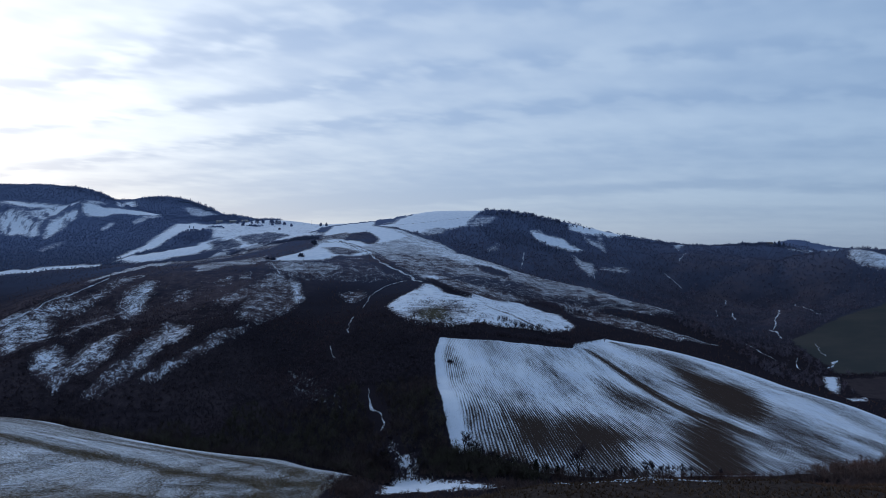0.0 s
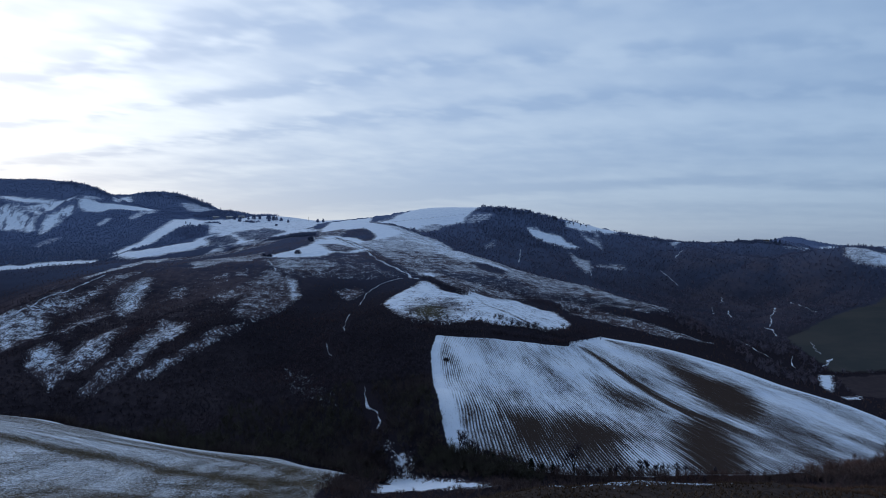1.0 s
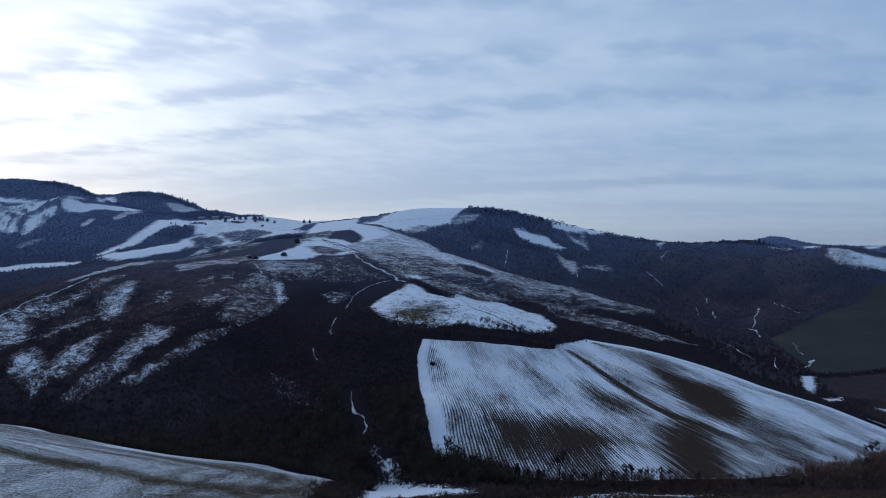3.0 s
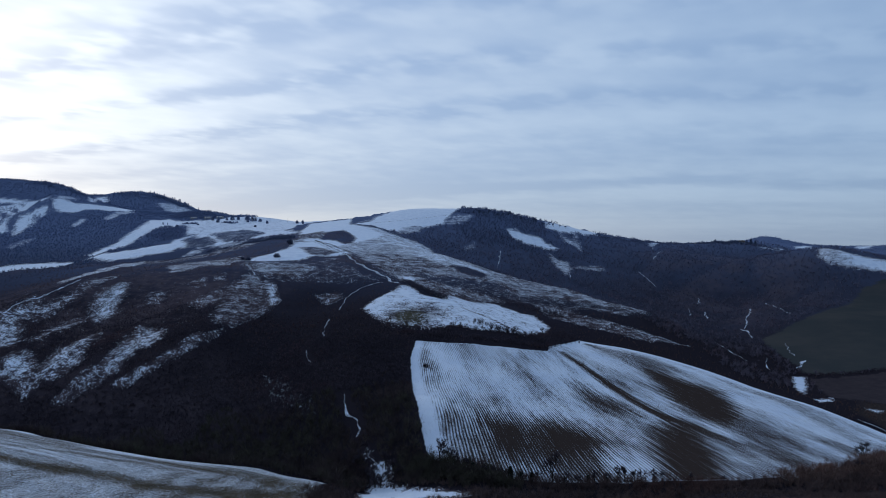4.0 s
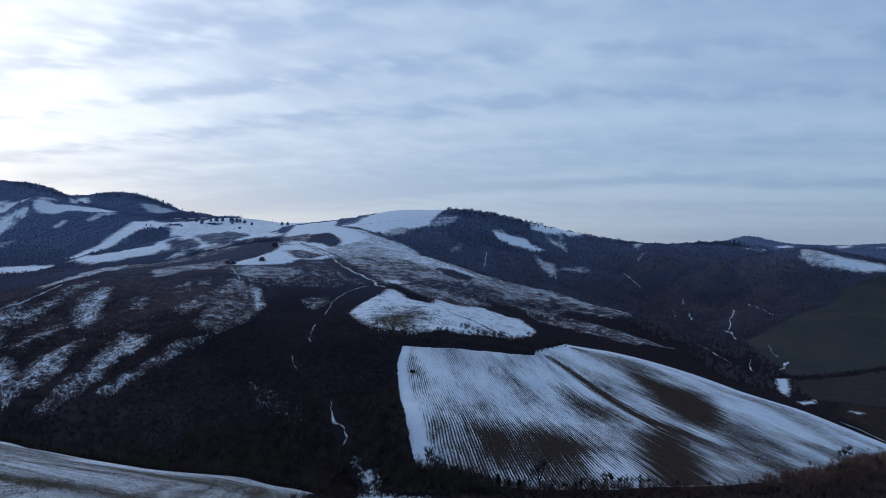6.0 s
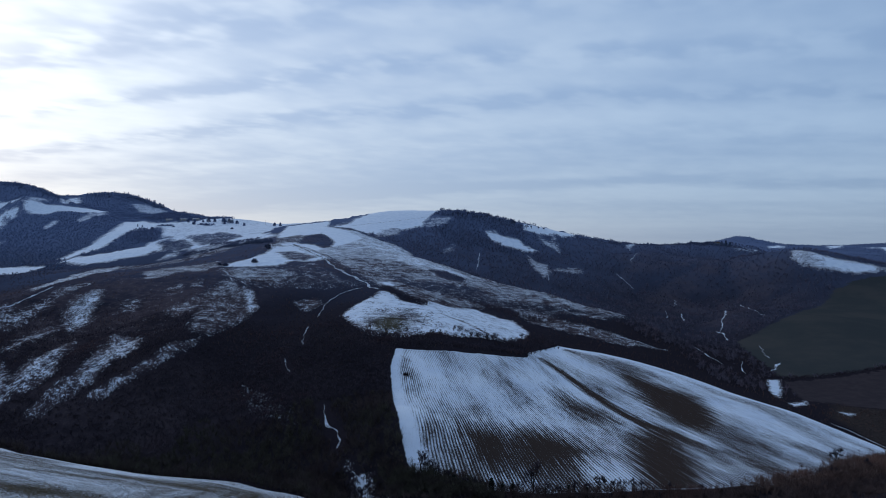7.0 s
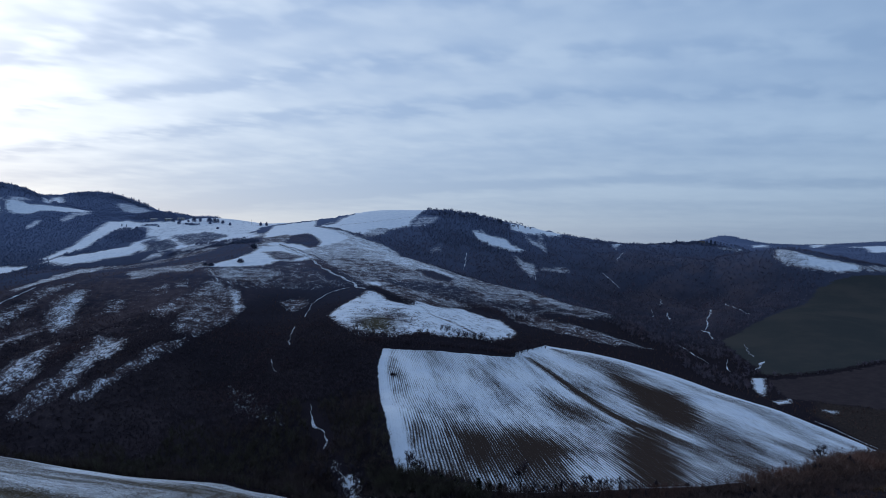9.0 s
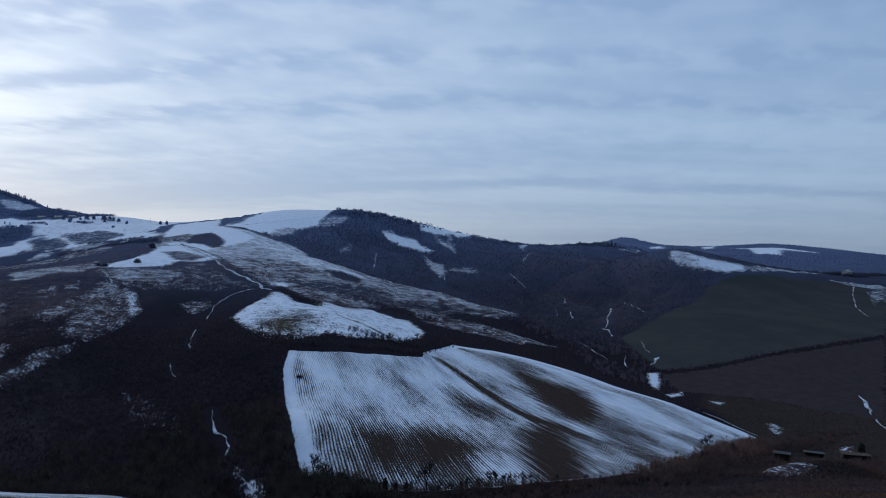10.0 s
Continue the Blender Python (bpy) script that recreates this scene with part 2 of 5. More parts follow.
# ---------------------------------------------------------------- ground cover, in plan, traced to fit the camera's view
# name: share of the ground under snow, softness of the edge, outline
SNOW_COVER = {
    "gully_slope": (0.092, 30, [(-340, 480), (-200, 400), (-110, 470), (-120, 610), (-250, 650), (-350, 610)]),
    "far_left_woods": (0.05, 60, [(-2600, 900), (-560, 900), (-420, 1250), (-420, 1750), (-520, 2600), (-2600, 2900)]),
    "hill_scrub": (0.31, 12, [(-145, 779), (-92, 1068), (-71, 1017), (-18, 900), (10, 840), (44, 790), (70, 765), (96, 742), (125, 708), (150, 682), (183, 660), (214, 640), (213, 627), (181, 596), (131, 596), (89, 608), (66, 588), (21, 540), (-9, 584), (-19, 596), (-45, 643), (-77, 696)]),
    "upper_hill": (0.60, 20, [(-145, 779), (-92, 1068), (-60, 1000), (-18, 880), (30, 780), (20, 720), (-30, 720), (-77, 696)]),
    "hill_rim": (0.68, 6, [(-95, 1020), (-60, 1044), (-23, 979), (13, 942), (40, 770), (71, 694), (68, 658), (33, 679), (4, 721), (-24, 800), (-45, 856), (-68, 903)]),
    "brown_band": (0.14, 8, [(-21, 651), (8, 630), (41, 646), (73, 649), (91, 623), (137, 621), (184, 609), (131, 596), (72, 600), (58, 605), (8, 604)]),
    "lower_scrub": (0.30, 6, [(102, 601), (130, 591), (149, 571), (170, 560), (189, 548), (216, 538), (179, 521), (140, 535), (110, 561)]),
    "dark_strip": (0.02, 4, [(29, 691), (50, 705), (68, 676), (63, 659), (42, 667)]),
    "crest_snow": (0.96, 4, [(-141, 806), (-184, 1063), (-200, 1250), (-130, 1300), (-112, 1100), (-70, 1000), (-51, 958), (-59, 842), (-72, 797), (-83, 779), (-88, 739), (-118, 776)]),
    "crest_grass": (0.25, 6, [(-145, 803), (-162, 921), (-140, 918), (-124, 924), (-119, 823), (-131, 814)]),
    "dark_copse": (0.03, 4, [(-120, 814), (-121, 877), (-120, 940), (-106, 950), (-91, 896), (-78, 830), (-78, 785), (-86, 779), (-98, 802)]),
    "bush_snow": (0.95, 4, [(-164, 647), (-163, 670), (-154, 680), (-142, 716), (-138, 779), (-119, 782), (-87, 729), (-72, 698), (-81, 681), (-102, 672), (-116, 652), (-141, 646)]),
    "brown_knob": (0.22, 4, [(-131, 737), (-113, 739), (-84, 701), (-92, 677), (-109, 680)]),
    "heath_bowl": (0.15, 10, [(-129, 639), (-100, 659), (-80, 672), (-48, 622), (-24, 596), (-41, 588), (-90, 593), (-118, 585), (-139, 591)]),
    "top_scrub": (0.31, 6, [(-167, 641), (-130, 642), (-97, 635), (-102, 605), (-132, 603), (-149, 611)]),
    "triangle_field": (0.87, 2, [(-17, 567), (-10, 567), (3, 541), (20, 533), (23, 554), (45, 564), (66, 586), (85, 570), (94, 564), (101, 525), (93, 499), (71, 463), (56, 461), (36, 452), (29, 456), (6, 459), (-9, 463), (-25, 471), (-34, 489), (-42, 512), (-37, 533), (-29, 547), (-18, 559)]),
    "thin_snow": (0.60, 16, [(-24, 488), (-14, 513), (3, 519), (24, 508), (26, 482), (6, 459), (-17, 463)]),
    "olive_grass": (0.08, 18, [(-20, 483), (-10, 495), (2, 494), (6, 480), (4, 463), (-9, 461), (-19, 471)]),
    "upper_strip": (0.85, 3, [(-15, 610), (-3, 605), (-7, 588), (-14, 591)]),
    "dome_grass": (0.25, 8, [(-121, 1135), (-89, 1280), (-60, 1351), (-32, 1324), (-41, 1275), (-70, 1230), (-90, 1156)]),
    "dome_snow": (0.97, 5, [(-110, 1120), (-85, 1200), (-80, 1260), (-60, 1330), (-50, 1440), (60, 1450), (75, 1300), (55, 1239), (41, 1184), (15, 1163), (-13, 1158), (-29, 1039), (-55, 1030), (-80, 1080)]),
    "dome_scrub": (0.36, 6, [(44, 1214), (62, 1232), (97, 1224), (85, 1196), (60, 1178), (45, 1185)]),
    "dome_foot": (0.5, 8, [(-27, 1141), (6, 1160), (-4, 1085), (-33, 1006)]),
    "right_snow": (0.96, 4, [(151, 1180), (168, 1186), (187, 1182), (211, 1180), (214, 1168), (217, 1157), (239, 1148), (226, 1134), (193, 1133), (158, 1148)]),
    "rim_snow": (0.95, 4, [(231, 1245), (240, 1300), (290, 1330), (345, 1325), (334, 1277), (288, 1259), (252, 1236)]),
    "rim_scree": (0.42, 8, [(253, 1244), (261, 1208), (282, 1198), (273, 1145), (267, 1167), (252, 1189)]),
    "rim_patch": (0.4, 8, [(283, 1250), (289, 1237), (271, 1187)]),
    "scree": (0.45, 8, [(210, 1111), (215, 1077), (230, 1045), (221, 984), (201, 928), (197, 968)]),
    "scree_strip": (0.35, 8, [(223, 1014), (269, 1060), (287, 1062), (284, 1035), (238, 1006)]),
    "wood_gap": (0.35, 10, [(71, 1043), (87, 1089), (84, 1056), (69, 1015)]),
    "ridge_snow": (0.75, 6, [(437, 1292), (479, 1342), (422, 1229)]),
    "cliff": (0.93, 8, [(-1234, 1899), (-1203, 1903), (-1159, 1872), (-1125, 1852), (-1070, 1806), (-1006, 1700), (-1023, 1693), (-1068, 1733), (-1096, 1732), (-1140, 1756)]),
    "face_middle": (0.95, 7, [(-1150, 1895), (-1119, 1910), (-1092, 1926), (-1039, 1953), (-1043, 1919), (-1046, 1872), (-1048, 1836), (-1057, 1802), (-1092, 1836)]),
    "face_rill": (0.75, 8, [(-1205, 1919), (-1172, 1902), (-1092, 1836), (-1103, 1838), (-1159, 1879)]),
    "face_right": (0.9, 8, [(-995, 1697), (-1030, 1766), (-1039, 1820), (-1036, 1869), (-1028, 1903), (-1018, 1919), (-1002, 1872), (-1002, 1821), (-981, 1744), (-959, 1668), (-955, 1637)]),
    "top_strip": (0.95, 6, [(-1334, 2054), (-1195, 1964), (-1116, 1940), (-1079, 1931), (-1095, 1918), (-1187, 1926), (-1277, 1965)]),
    "shelf": (0.96, 6, [(-1026, 1946), (-1016, 1965), (-973, 1976), (-932, 2031), (-915, 2106), (-909, 2221), (-871, 2066), (-895, 1986), (-935, 1950), (-941, 1902), (-976, 1888), (-1008, 1910)]),
    "shelf_wood": (0.6, 8, [(-1031, 1963), (-1012, 2005), (-991, 2013), (-1008, 1965)]),
    "gap_snow": (0.85, 8, [(-969, 2029), (-1134, 2434), (-1114, 2462), (-1067, 2366), (-955, 2036)]),
    "small_cliff": (0.7, 8, [(-875, 1748), (-897, 1837), (-887, 1842), (-858, 1750), (-840, 1687)]),
    "small_scree": (0.5, 8, [(-838, 1842), (-868, 1962), (-879, 2084), (-844, 2061), (-832, 1924), (-806, 1788)]),
    "low_scree": (0.3, 10, [(-841, 1418), (-857, 1470), (-866, 1528), (-860, 1551), (-832, 1479), (-816, 1390)]),
    "left_lane": (0.95, 4, [(-576, 1191), (-609, 1316), (-611, 1368), (-616, 1425), (-625, 1482), (-632, 1544), (-664, 1666), (-689, 1755), (-642, 1765), (-580, 1698), (-565, 1629), (-562, 1562), (-586, 1540), (-587, 1494), (-583, 1439), (-578, 1370), (-580, 1310), (-560, 1188)]),
    "left_field": (0.93, 5, [(-552, 1151), (-550, 1198), (-498, 1169), (-463, 1179), (-501, 1395), (-486, 1433), (-475, 1436), (-407, 1192), (-396, 1141), (-399, 1114), (-451, 1102), (-490, 1098)]),
    "plateau_snow": (0.87, 6, [(-593, 1689), (-574, 1715), (-480, 1680), (-470, 1850), (-330, 1950), (-180, 1700), (-150, 1350), (-221, 1246), (-215, 1159), (-232, 1146), (-285, 1213), (-315, 1211), (-350, 1227), (-418, 1424), (-458, 1441), (-492, 1456), (-530, 1577)]),
    "back_slope": (0.4, 10, [(-230, 860), (-160, 850), (-185, 1080), (-330, 1130), (-300, 950)]),
    "crest_faint": (0.4, 8, [(-298, 1077), (-190, 806), (-165, 814), (-201, 798)]),
    "valley_strip": (0.95, 5, [(-770, 1160), (-700, 1178), (-640, 1180), (-560, 1130), (-620, 1020), (-760, 1040)]),
    "crest_band": (0.24, 14, [(-300, 960), (-230, 930), (-170, 870), (-197, 779), (-254, 756), (-267, 709), (-330, 760), (-400, 880)]),
    "terrace_snow": (0.9, 6, [(-400, 1130), (-330, 1105), (-270, 1110), (-230, 1060), (-205, 1000), (-190, 1060), (-215, 1130), (-260, 1190), (-330, 1300), (-420, 1440), (-470, 1440)]),
    "mound": (0.2, 4, [(-483, 1396), (-482, 1422), (-463, 1431), (-381, 1231), (-332, 1132), (-336, 1115), (-355, 1115), (-379, 1122)]),
    "slope_scrub": (0.25, 4, [(-436, 1433), (-416, 1432), (-337, 1256), (-330, 1280), (-271, 1181), (-255, 1137), (-271, 1125), (-287, 1117), (-305, 1126), (-315, 1126), (-341, 1162)]),
    "hump": (0.15, 4, [(-402, 1127), (-394, 1140), (-383, 1118), (-392, 1109)]),
    "lower_patch": (0.7, 6, [(-369, 1075), (-362, 1100), (-341, 1091), (-341, 1074)]),
    "hill_scree": (0.55, 14, [(-927, 2438), (-899, 2470), (-851, 2450), (-811, 2447), (-803, 2342), (-860, 2338)]),
    "slope_strip": (0.52, 5, [(-319, 613), (-314, 638), (-323, 703), (-322, 728), (-300, 760), (-291, 725), (-293, 650), (-299, 588)]),
    "crest_specks": (0.36, 6, [(-244, 665), (-224, 703), (-181, 696), (-166, 650), (-191, 633), (-219, 610)]),
    "gully_c": (0.55, 6, [(-324, 499), (-302, 497), (-297, 517), (-295, 537), (-286, 516), (-287, 499), (-278, 481), (-268, 457), (-279, 454), (-280, 442), (-287, 442)]),
    "gully_c_top": (0.45, 6, [(-278, 506), (-278, 518), (-277, 527), (-277, 537), (-273, 556), (-281, 557), (-284, 533), (-285, 511)]),
    "gully_c_low": (0.39, 6, [(-261, 467), (-260, 495), (-255, 518), (-243, 503), (-249, 481), (-254, 462)]),
    "gully_a": (0.57, 6, [(-240, 509), (-256, 545), (-257, 566), (-248, 578), (-240, 568), (-236, 539), (-229, 517), (-232, 501)]),
    "gully_a_top": (0.37, 6, [(-276, 565), (-267, 581), (-266, 601), (-279, 597), (-279, 577)]),
    "gully_d": (0.53, 6, [(-257, 429), (-256, 439), (-249, 442), (-236, 426), (-236, 418), (-225, 410), (-226, 400), (-239, 411), (-253, 419)]),
    "gully_d_right": (0.51, 6, [(-228, 414), (-230, 429), (-232, 449), (-225, 453), (-221, 479), (-216, 451), (-208, 423), (-213, 416), (-220, 410)]),
    "gully_d_low": (0.39, 6, [(-207, 394), (-201, 397), (-197, 407), (-191, 410), (-191, 402), (-198, 391)]),
    "gully_b": (0.59, 6, [(-192, 400), (-190, 410), (-187, 422), (-190, 447), (-192, 480), (-173, 466), (-168, 437), (-178, 428), (-180, 411), (-186, 401)]),
    "gully_e": (0.55, 6, [(-174, 397), (-166, 407), (-156, 416), (-147, 430), (-141, 443), (-142, 431), (-151, 419), (-162, 405), (-170, 397)]),
    "gully_e_top": (0.3, 4, [(-141, 439), (-136, 452), (-131, 461), (-133, 448), (-137, 436)]),
    "spur": (0.265, 5, [(-137, 469), (-144, 479), (-146, 528), (-158, 555), (-153, 589), (-148, 607), (-139, 591), (-123, 581), (-111, 540), (-112, 501), (-120, 478), (-129, 465)]),
    "spur_left": (0.27, 5, [(-175, 522), (-165, 546), (-154, 558), (-150, 528), (-160, 505)]),
    "spur_edge": (0.75, 3, [(-128, 579), (-121, 576), (-111, 540), (-113, 529)]),
    "fleck_1": (0.34, 5, [(-211, 533), (-213, 555), (-206, 554), (-201, 536)]),
    "fleck_2": (0.3, 5, [(-191, 572), (-182, 587), (-179, 563)]),
    "fleck_3": (0.36, 5, [(-174, 584), (-171, 600), (-168, 582)]),
    "wood_flecks": (0.15, 8, [(-99, 420), (-83, 410), (-57, 373), (-50, 349), (-64, 360), (-82, 375)]),
    "creek_flecks": (0.32, 6, [(-87, 568), (-69, 578), (-62, 563), (-74, 549)]),
    "ridge_field": (0.95, 8, [(608, 1015), (614, 965), (646, 946), (685, 945), (686, 935), (669, 916), (638, 910), (619, 919), (593, 932), (580, 949), (583, 973)]),
    "ridge_field_thin": (0.55, 10, [(608, 1015), (612, 965), (610, 945), (593, 932), (580, 949), (583, 973)]),
    "ridge_strip": (0.36, 6, [(691, 939), (760, 985), (897, 1035), (897, 1020), (774, 959), (683, 912)]),
    "far_verge": (0.45, 5, [(850, 957), (889, 952), (948, 936), (934, 922), (870, 931)]),
    "far_thin": (0.35, 20, [(877, 906), (934, 922), (864, 853), (774, 785)]),
    "creek_field": (0.97, 2, [(290, 519), (300, 520), (291, 502), (259, 450), (265, 468), (270, 480)]),
    "creek_patch_a": (0.9, 2, [(252, 426), (282, 457), (272, 439), (248, 412)]),
    "creek_patch_b": (0.6, 2, [(288, 430), (296, 425), (284, 412), (280, 415)]),
    "yard_patch": (0.45, 2, [(293, 377), (300, 377), (302, 373), (282, 352), (282, 357)]),
    "yard_patch_b": (0.85, 2, [(304, 330), (316, 335), (306, 325)]),
    "far_snow": (0.95, 14, [(2015, 2723), (2160, 2690), (1867, 2339), (1861, 2412), (1785, 2373)]),
    "far_snow_b": (0.95, 14, [(1931, 2957), (2099, 3104), (1806, 2689), (1728, 2643)]),
    "far_snow_c": (0.9, 14, [(1913, 2725), (2075, 2813), (2254, 2816), (2252, 2680), (2236, 2548), (2186, 2586), (2156, 2693), (1998, 2699)]),
    "far_snow_e": (0.9, 14, [(1529, 2737), (1665, 2848), (1538, 2651), (1487, 2656)]),
    "far_snow_d": (0.8, 20, [(656, 1287), (691, 1280), (683, 1271), (656, 1275)]),
    "mound_snow": (0.48, 7, [(194, 251), (198, 246), (208, 245), (216, 248), (210, 254), (200, 256)]),
    "stream_snow": (0.97, 2, [(-23, 244), (-23, 268), (-20, 283), (-11, 280), (-5, 272), (4, 265), (16, 256), (22, 252), (16, 249), (3, 255), (-9, 255), (-17, 250)]),
    "stream_pool": (0.78, 3, [(-20, 295), (-12, 293), (-12, 286), (-15, 283), (-19, 286)]),
    "stream_bend": (0.34, 3, [(-24, 309), (-21, 303), (-21, 299), (-24, 303)]),
}
# name: half width, share under snow, line
TRACKS = {
    "track": (3.0, 0.72, [(-127, 802), (-96, 726), (-76, 689), (-56, 646), (-32, 608), (-16, 574)]),
    "track_hedge": (0.9, 0.05, [(-123, 808), (-76, 713), (-51, 654), (-30, 617)]),
    "creek_high": (1.3, 0.62, [(-31, 587), (-41, 585), (-52, 576), (-60, 562), (-63, 526)]),
    "creek_high_end": (1.4, 0.6, [(-65, 491), (-65, 471), (-63, 451)]),
    "creek_mid": (0.8, 0.5, [(-72, 435), (-70, 427), (-66, 416)]),
    "creek_low": (2.5, 0.78, [(-40, 364), (-39, 355), (-36, 347), (-33, 341), (-30, 335), (-29, 326)]),
    "creek_foot": (1.3, 0.7, [(-29, 333), (-30, 325)]),
    "creek_bank": (1.4, 0.8, [(-20, 300), (-17, 293), (-17, 288)]),
    "triangle_hedge": (0.8, 0.25, [(32, 516), (48, 499), (58, 482), (72, 467)]),
    "gully_1": (1.6, 0.7, [(127, 1064), (118, 1005), (108, 945)]),
    "gully_2": (1.8, 0.85, [(342, 1055), (344, 1024), (351, 1002)]),
    "gully_3": (2, 0.75, [(425, 1192), (383, 1105)]),
    "gully_4": (2.2, 0.6, [(403, 815), (368, 754), (340, 700)]),
    "gully_4_foot": (3.5, 0.5, [(335, 702), (331, 675), (324, 654)]),
    "gully_5": (2.4, 0.6, [(340, 853), (322, 801)]),
    "gully_6": (2.4, 0.5, [(399, 963), (380, 921)]),
    "gully_6b": (2.2, 0.7, [(359, 846), (341, 797)]),
    "gully_7": (1.8, 0.7, [(275, 626), (266, 586), (260, 550)]),
    "gully_7b": (1.3, 0.4, [(260, 550), (263, 537)]),
    "gully_8": (2.2, 0.65, [(458, 889), (421, 791), (420, 756)]),
    "gully_9": (2.2, 0.45, [(342, 628), (329, 596), (326, 579)]),
    "gully_9b": (3, 0.9, [(326, 563), (314, 551), (303, 537)]),
    "gully_10": (2.2, 0.45, [(290, 561), (276, 533), (275, 526)]),
    "gully_11": (2.2, 0.6, [(878, 928), (799, 846), (743, 781), (714, 730)]),
    "gully_12": (3.2, 0.85, [(417, 433), (406, 416), (392, 394)]),
    "gully_12b": (1.8, 0.6, [(385, 387), (373, 366)]),
    "scree_gully": (1.4, 0.7, [(212, 1113), (215, 1055), (211, 956), (203, 914)]),
    "ridge_path": (1.3, 0.7, [(-316, 488), (-301, 501), (-296, 532), (-292, 555), (-287, 587)]),
    "rim_line": (3, 0.8, [(336, 1284), (367, 1282), (397, 1276)]),
    "hill_path": (0.8, 0.85, [(-25, 624), (-23, 650), (-13, 671), (3, 695)]),
    "spur_path": (1.2, 0.75, [(-162, 641), (-149, 611), (-142, 597)]),
    "cliff_line_a": (6, 0.15, [(-1295, 1994), (-1173, 1889), (-1068, 1805)]),
    "cliff_line_b": (6, 0.2, [(-1029, 1965), (-1046, 1901), (-1052, 1830), (-1027, 1743)]),
    "edge_path": (0.55, 0.62, [(251, 381), (258, 372), (262, 361), (266, 349)]),
    "spur_line": (1.6, 0.65, [(177, 547), (188, 542), (200, 542), (214, 535)]),
}
# name: how bare, softness of the edge, outline
BARE_SOIL = {
    "low_wide": (0.66, 20, [(31, 317), (41, 326), (52, 326), (67, 336), (77, 334), (85, 325), (89, 316), (81, 306), (68, 295), (56, 291), (47, 290), (37, 289), (31, 300)]),
    "low_first": (0.97, 15, [(34, 316), (44, 322), (51, 317), (50, 300), (40, 292), (34, 297)]),
    "low_second": (0.97, 15, [(60, 326), (71, 331), (81, 323), (86, 315), (75, 303), (62, 298), (57, 307)]),
    "middle": (0.66, 15, [(92, 394), (103, 383), (113, 370), (111, 355), (102, 357), (95, 366), (91, 379)]),
    "high_head": (0.42, 18, [(142, 468), (156, 460), (162, 431), (148, 423), (141, 441)]),
    "high": (0.96, 13, [(147, 432), (158, 420), (168, 410), (177, 400), (173, 373), (173, 364), (158, 345), (150, 356), (147, 375), (146, 395)]),
    "high_tail": (0.42, 13, [(169, 369), (180, 360), (184, 334), (174, 300), (164, 288), (161, 305), (159, 330), (158, 347)]),
    "foot": (0.96, 13, [(120, 328), (128, 341), (136, 339), (136, 325), (131, 312), (129, 299), (127, 289), (122, 272), (112, 274), (110, 283), (110, 298), (113, 313)]),
}
PLOUGHED = [(-2, 437), (19, 432), (43, 430), (68, 434), (84, 440), (86, 450), (102, 472), (117, 495), (146, 486), (170, 467), (187, 452), (204, 436), (225, 400), (250, 371), (260, 356), (262, 345), (235, 328), (195, 300), (151, 273), (150, 277), (118, 277), (73, 280), (35, 273), (18, 280), (5, 286), (3, 296), (1, 312), (-2, 341), (-4, 378), (-5, 403)]
BARE_BAND = [(94, 443), (102, 428), (111, 407), (118, 385), (124, 366), (130, 350), (138, 339), (146, 324), (150, 304)]
NEAR_FIELD = [(-224, 345), (-189, 336), (-158, 321), (-125, 312), (-97, 307), (-70, 301), (-48, 289), (-37, 273), (-38, 255), (-40, 232), (-39, 210), (-20, 120), (-60, 40), (-420, 100), (-420, 400), (-330, 380)]
GREEN_FIELD = [(331, 652), (423, 717), (582, 879), (652, 901), (750, 913), (881, 944), (899, 912), (819, 808), (646, 637), (499, 568), (375, 524), (303, 526), (316, 594)]
BROWN_FIELD = [(301, 517), (369, 516), (489, 556), (622, 614), (389, 383), (359, 408), (328, 438), (283, 462)]
BANK = [(-10, 60), (0, 150), (24, 136), (60, 140), (90, 152), (150, 160), (230, 90), (180, 30)]
YARD = [(225, 262), (262, 345), (262, 400), (300, 450), (340, 430), (420, 380), (480, 300), (400, 230), (280, 225)]
OPEN_HILLS = [(-420, 470), (-250, 440), (-160, 475), (-118, 600), (-20, 645), (100, 600), (40, 780), (-60, 1100), (-170, 1000), (-230, 760), (-350, 650)]
CREST_HEATH = [(-440, 740), (-300, 735), (-200, 755), (-160, 860), (-195, 1000), (-320, 1060), (-440, 960)]
SLOPE_FOOT = [(-360, 400), (-240, 372), (-150, 345), (-95, 330), (-85, 380), (-120, 430), (-250, 440), (-360, 480)]
MEADOW_BROW = [(-127, 290), (-116, 290), (-100, 289), (-86, 293), (-72, 299), (-55, 287), (-42, 276)]
MEADOW_STRIPES = [[(-143, 220), (-133, 217), (-122, 219), (-113, 226), (-103, 227), (-87, 224), (-74, 223), (-63, 228), (-51, 235)], [(-159, 245), (-143, 250), (-129, 258), (-117, 258), (-105, 262)], [(-80, 199), (-67, 211), (-54, 228), (-45, 244)],
                  [(-53, 209), (-53, 217), (-51, 224), (-48, 229)], [(-51, 209), (-50.5, 216), (-49, 223), (-46, 228)]]
FIELD_MARGIN = [[(-2, 437), (-5, 403), (-3, 341), (2, 300), (5, 286)], [(99, 465), (118, 493), (146, 484), (170, 462), (187, 450), (225, 400), (250, 371), (261, 346)]]
VALLEY_FLANK = [(330, 640), (420, 720), (560, 880), (600, 960), (660, 1260), (430, 1280), (330, 1200), (300, 1000), (280, 760)]
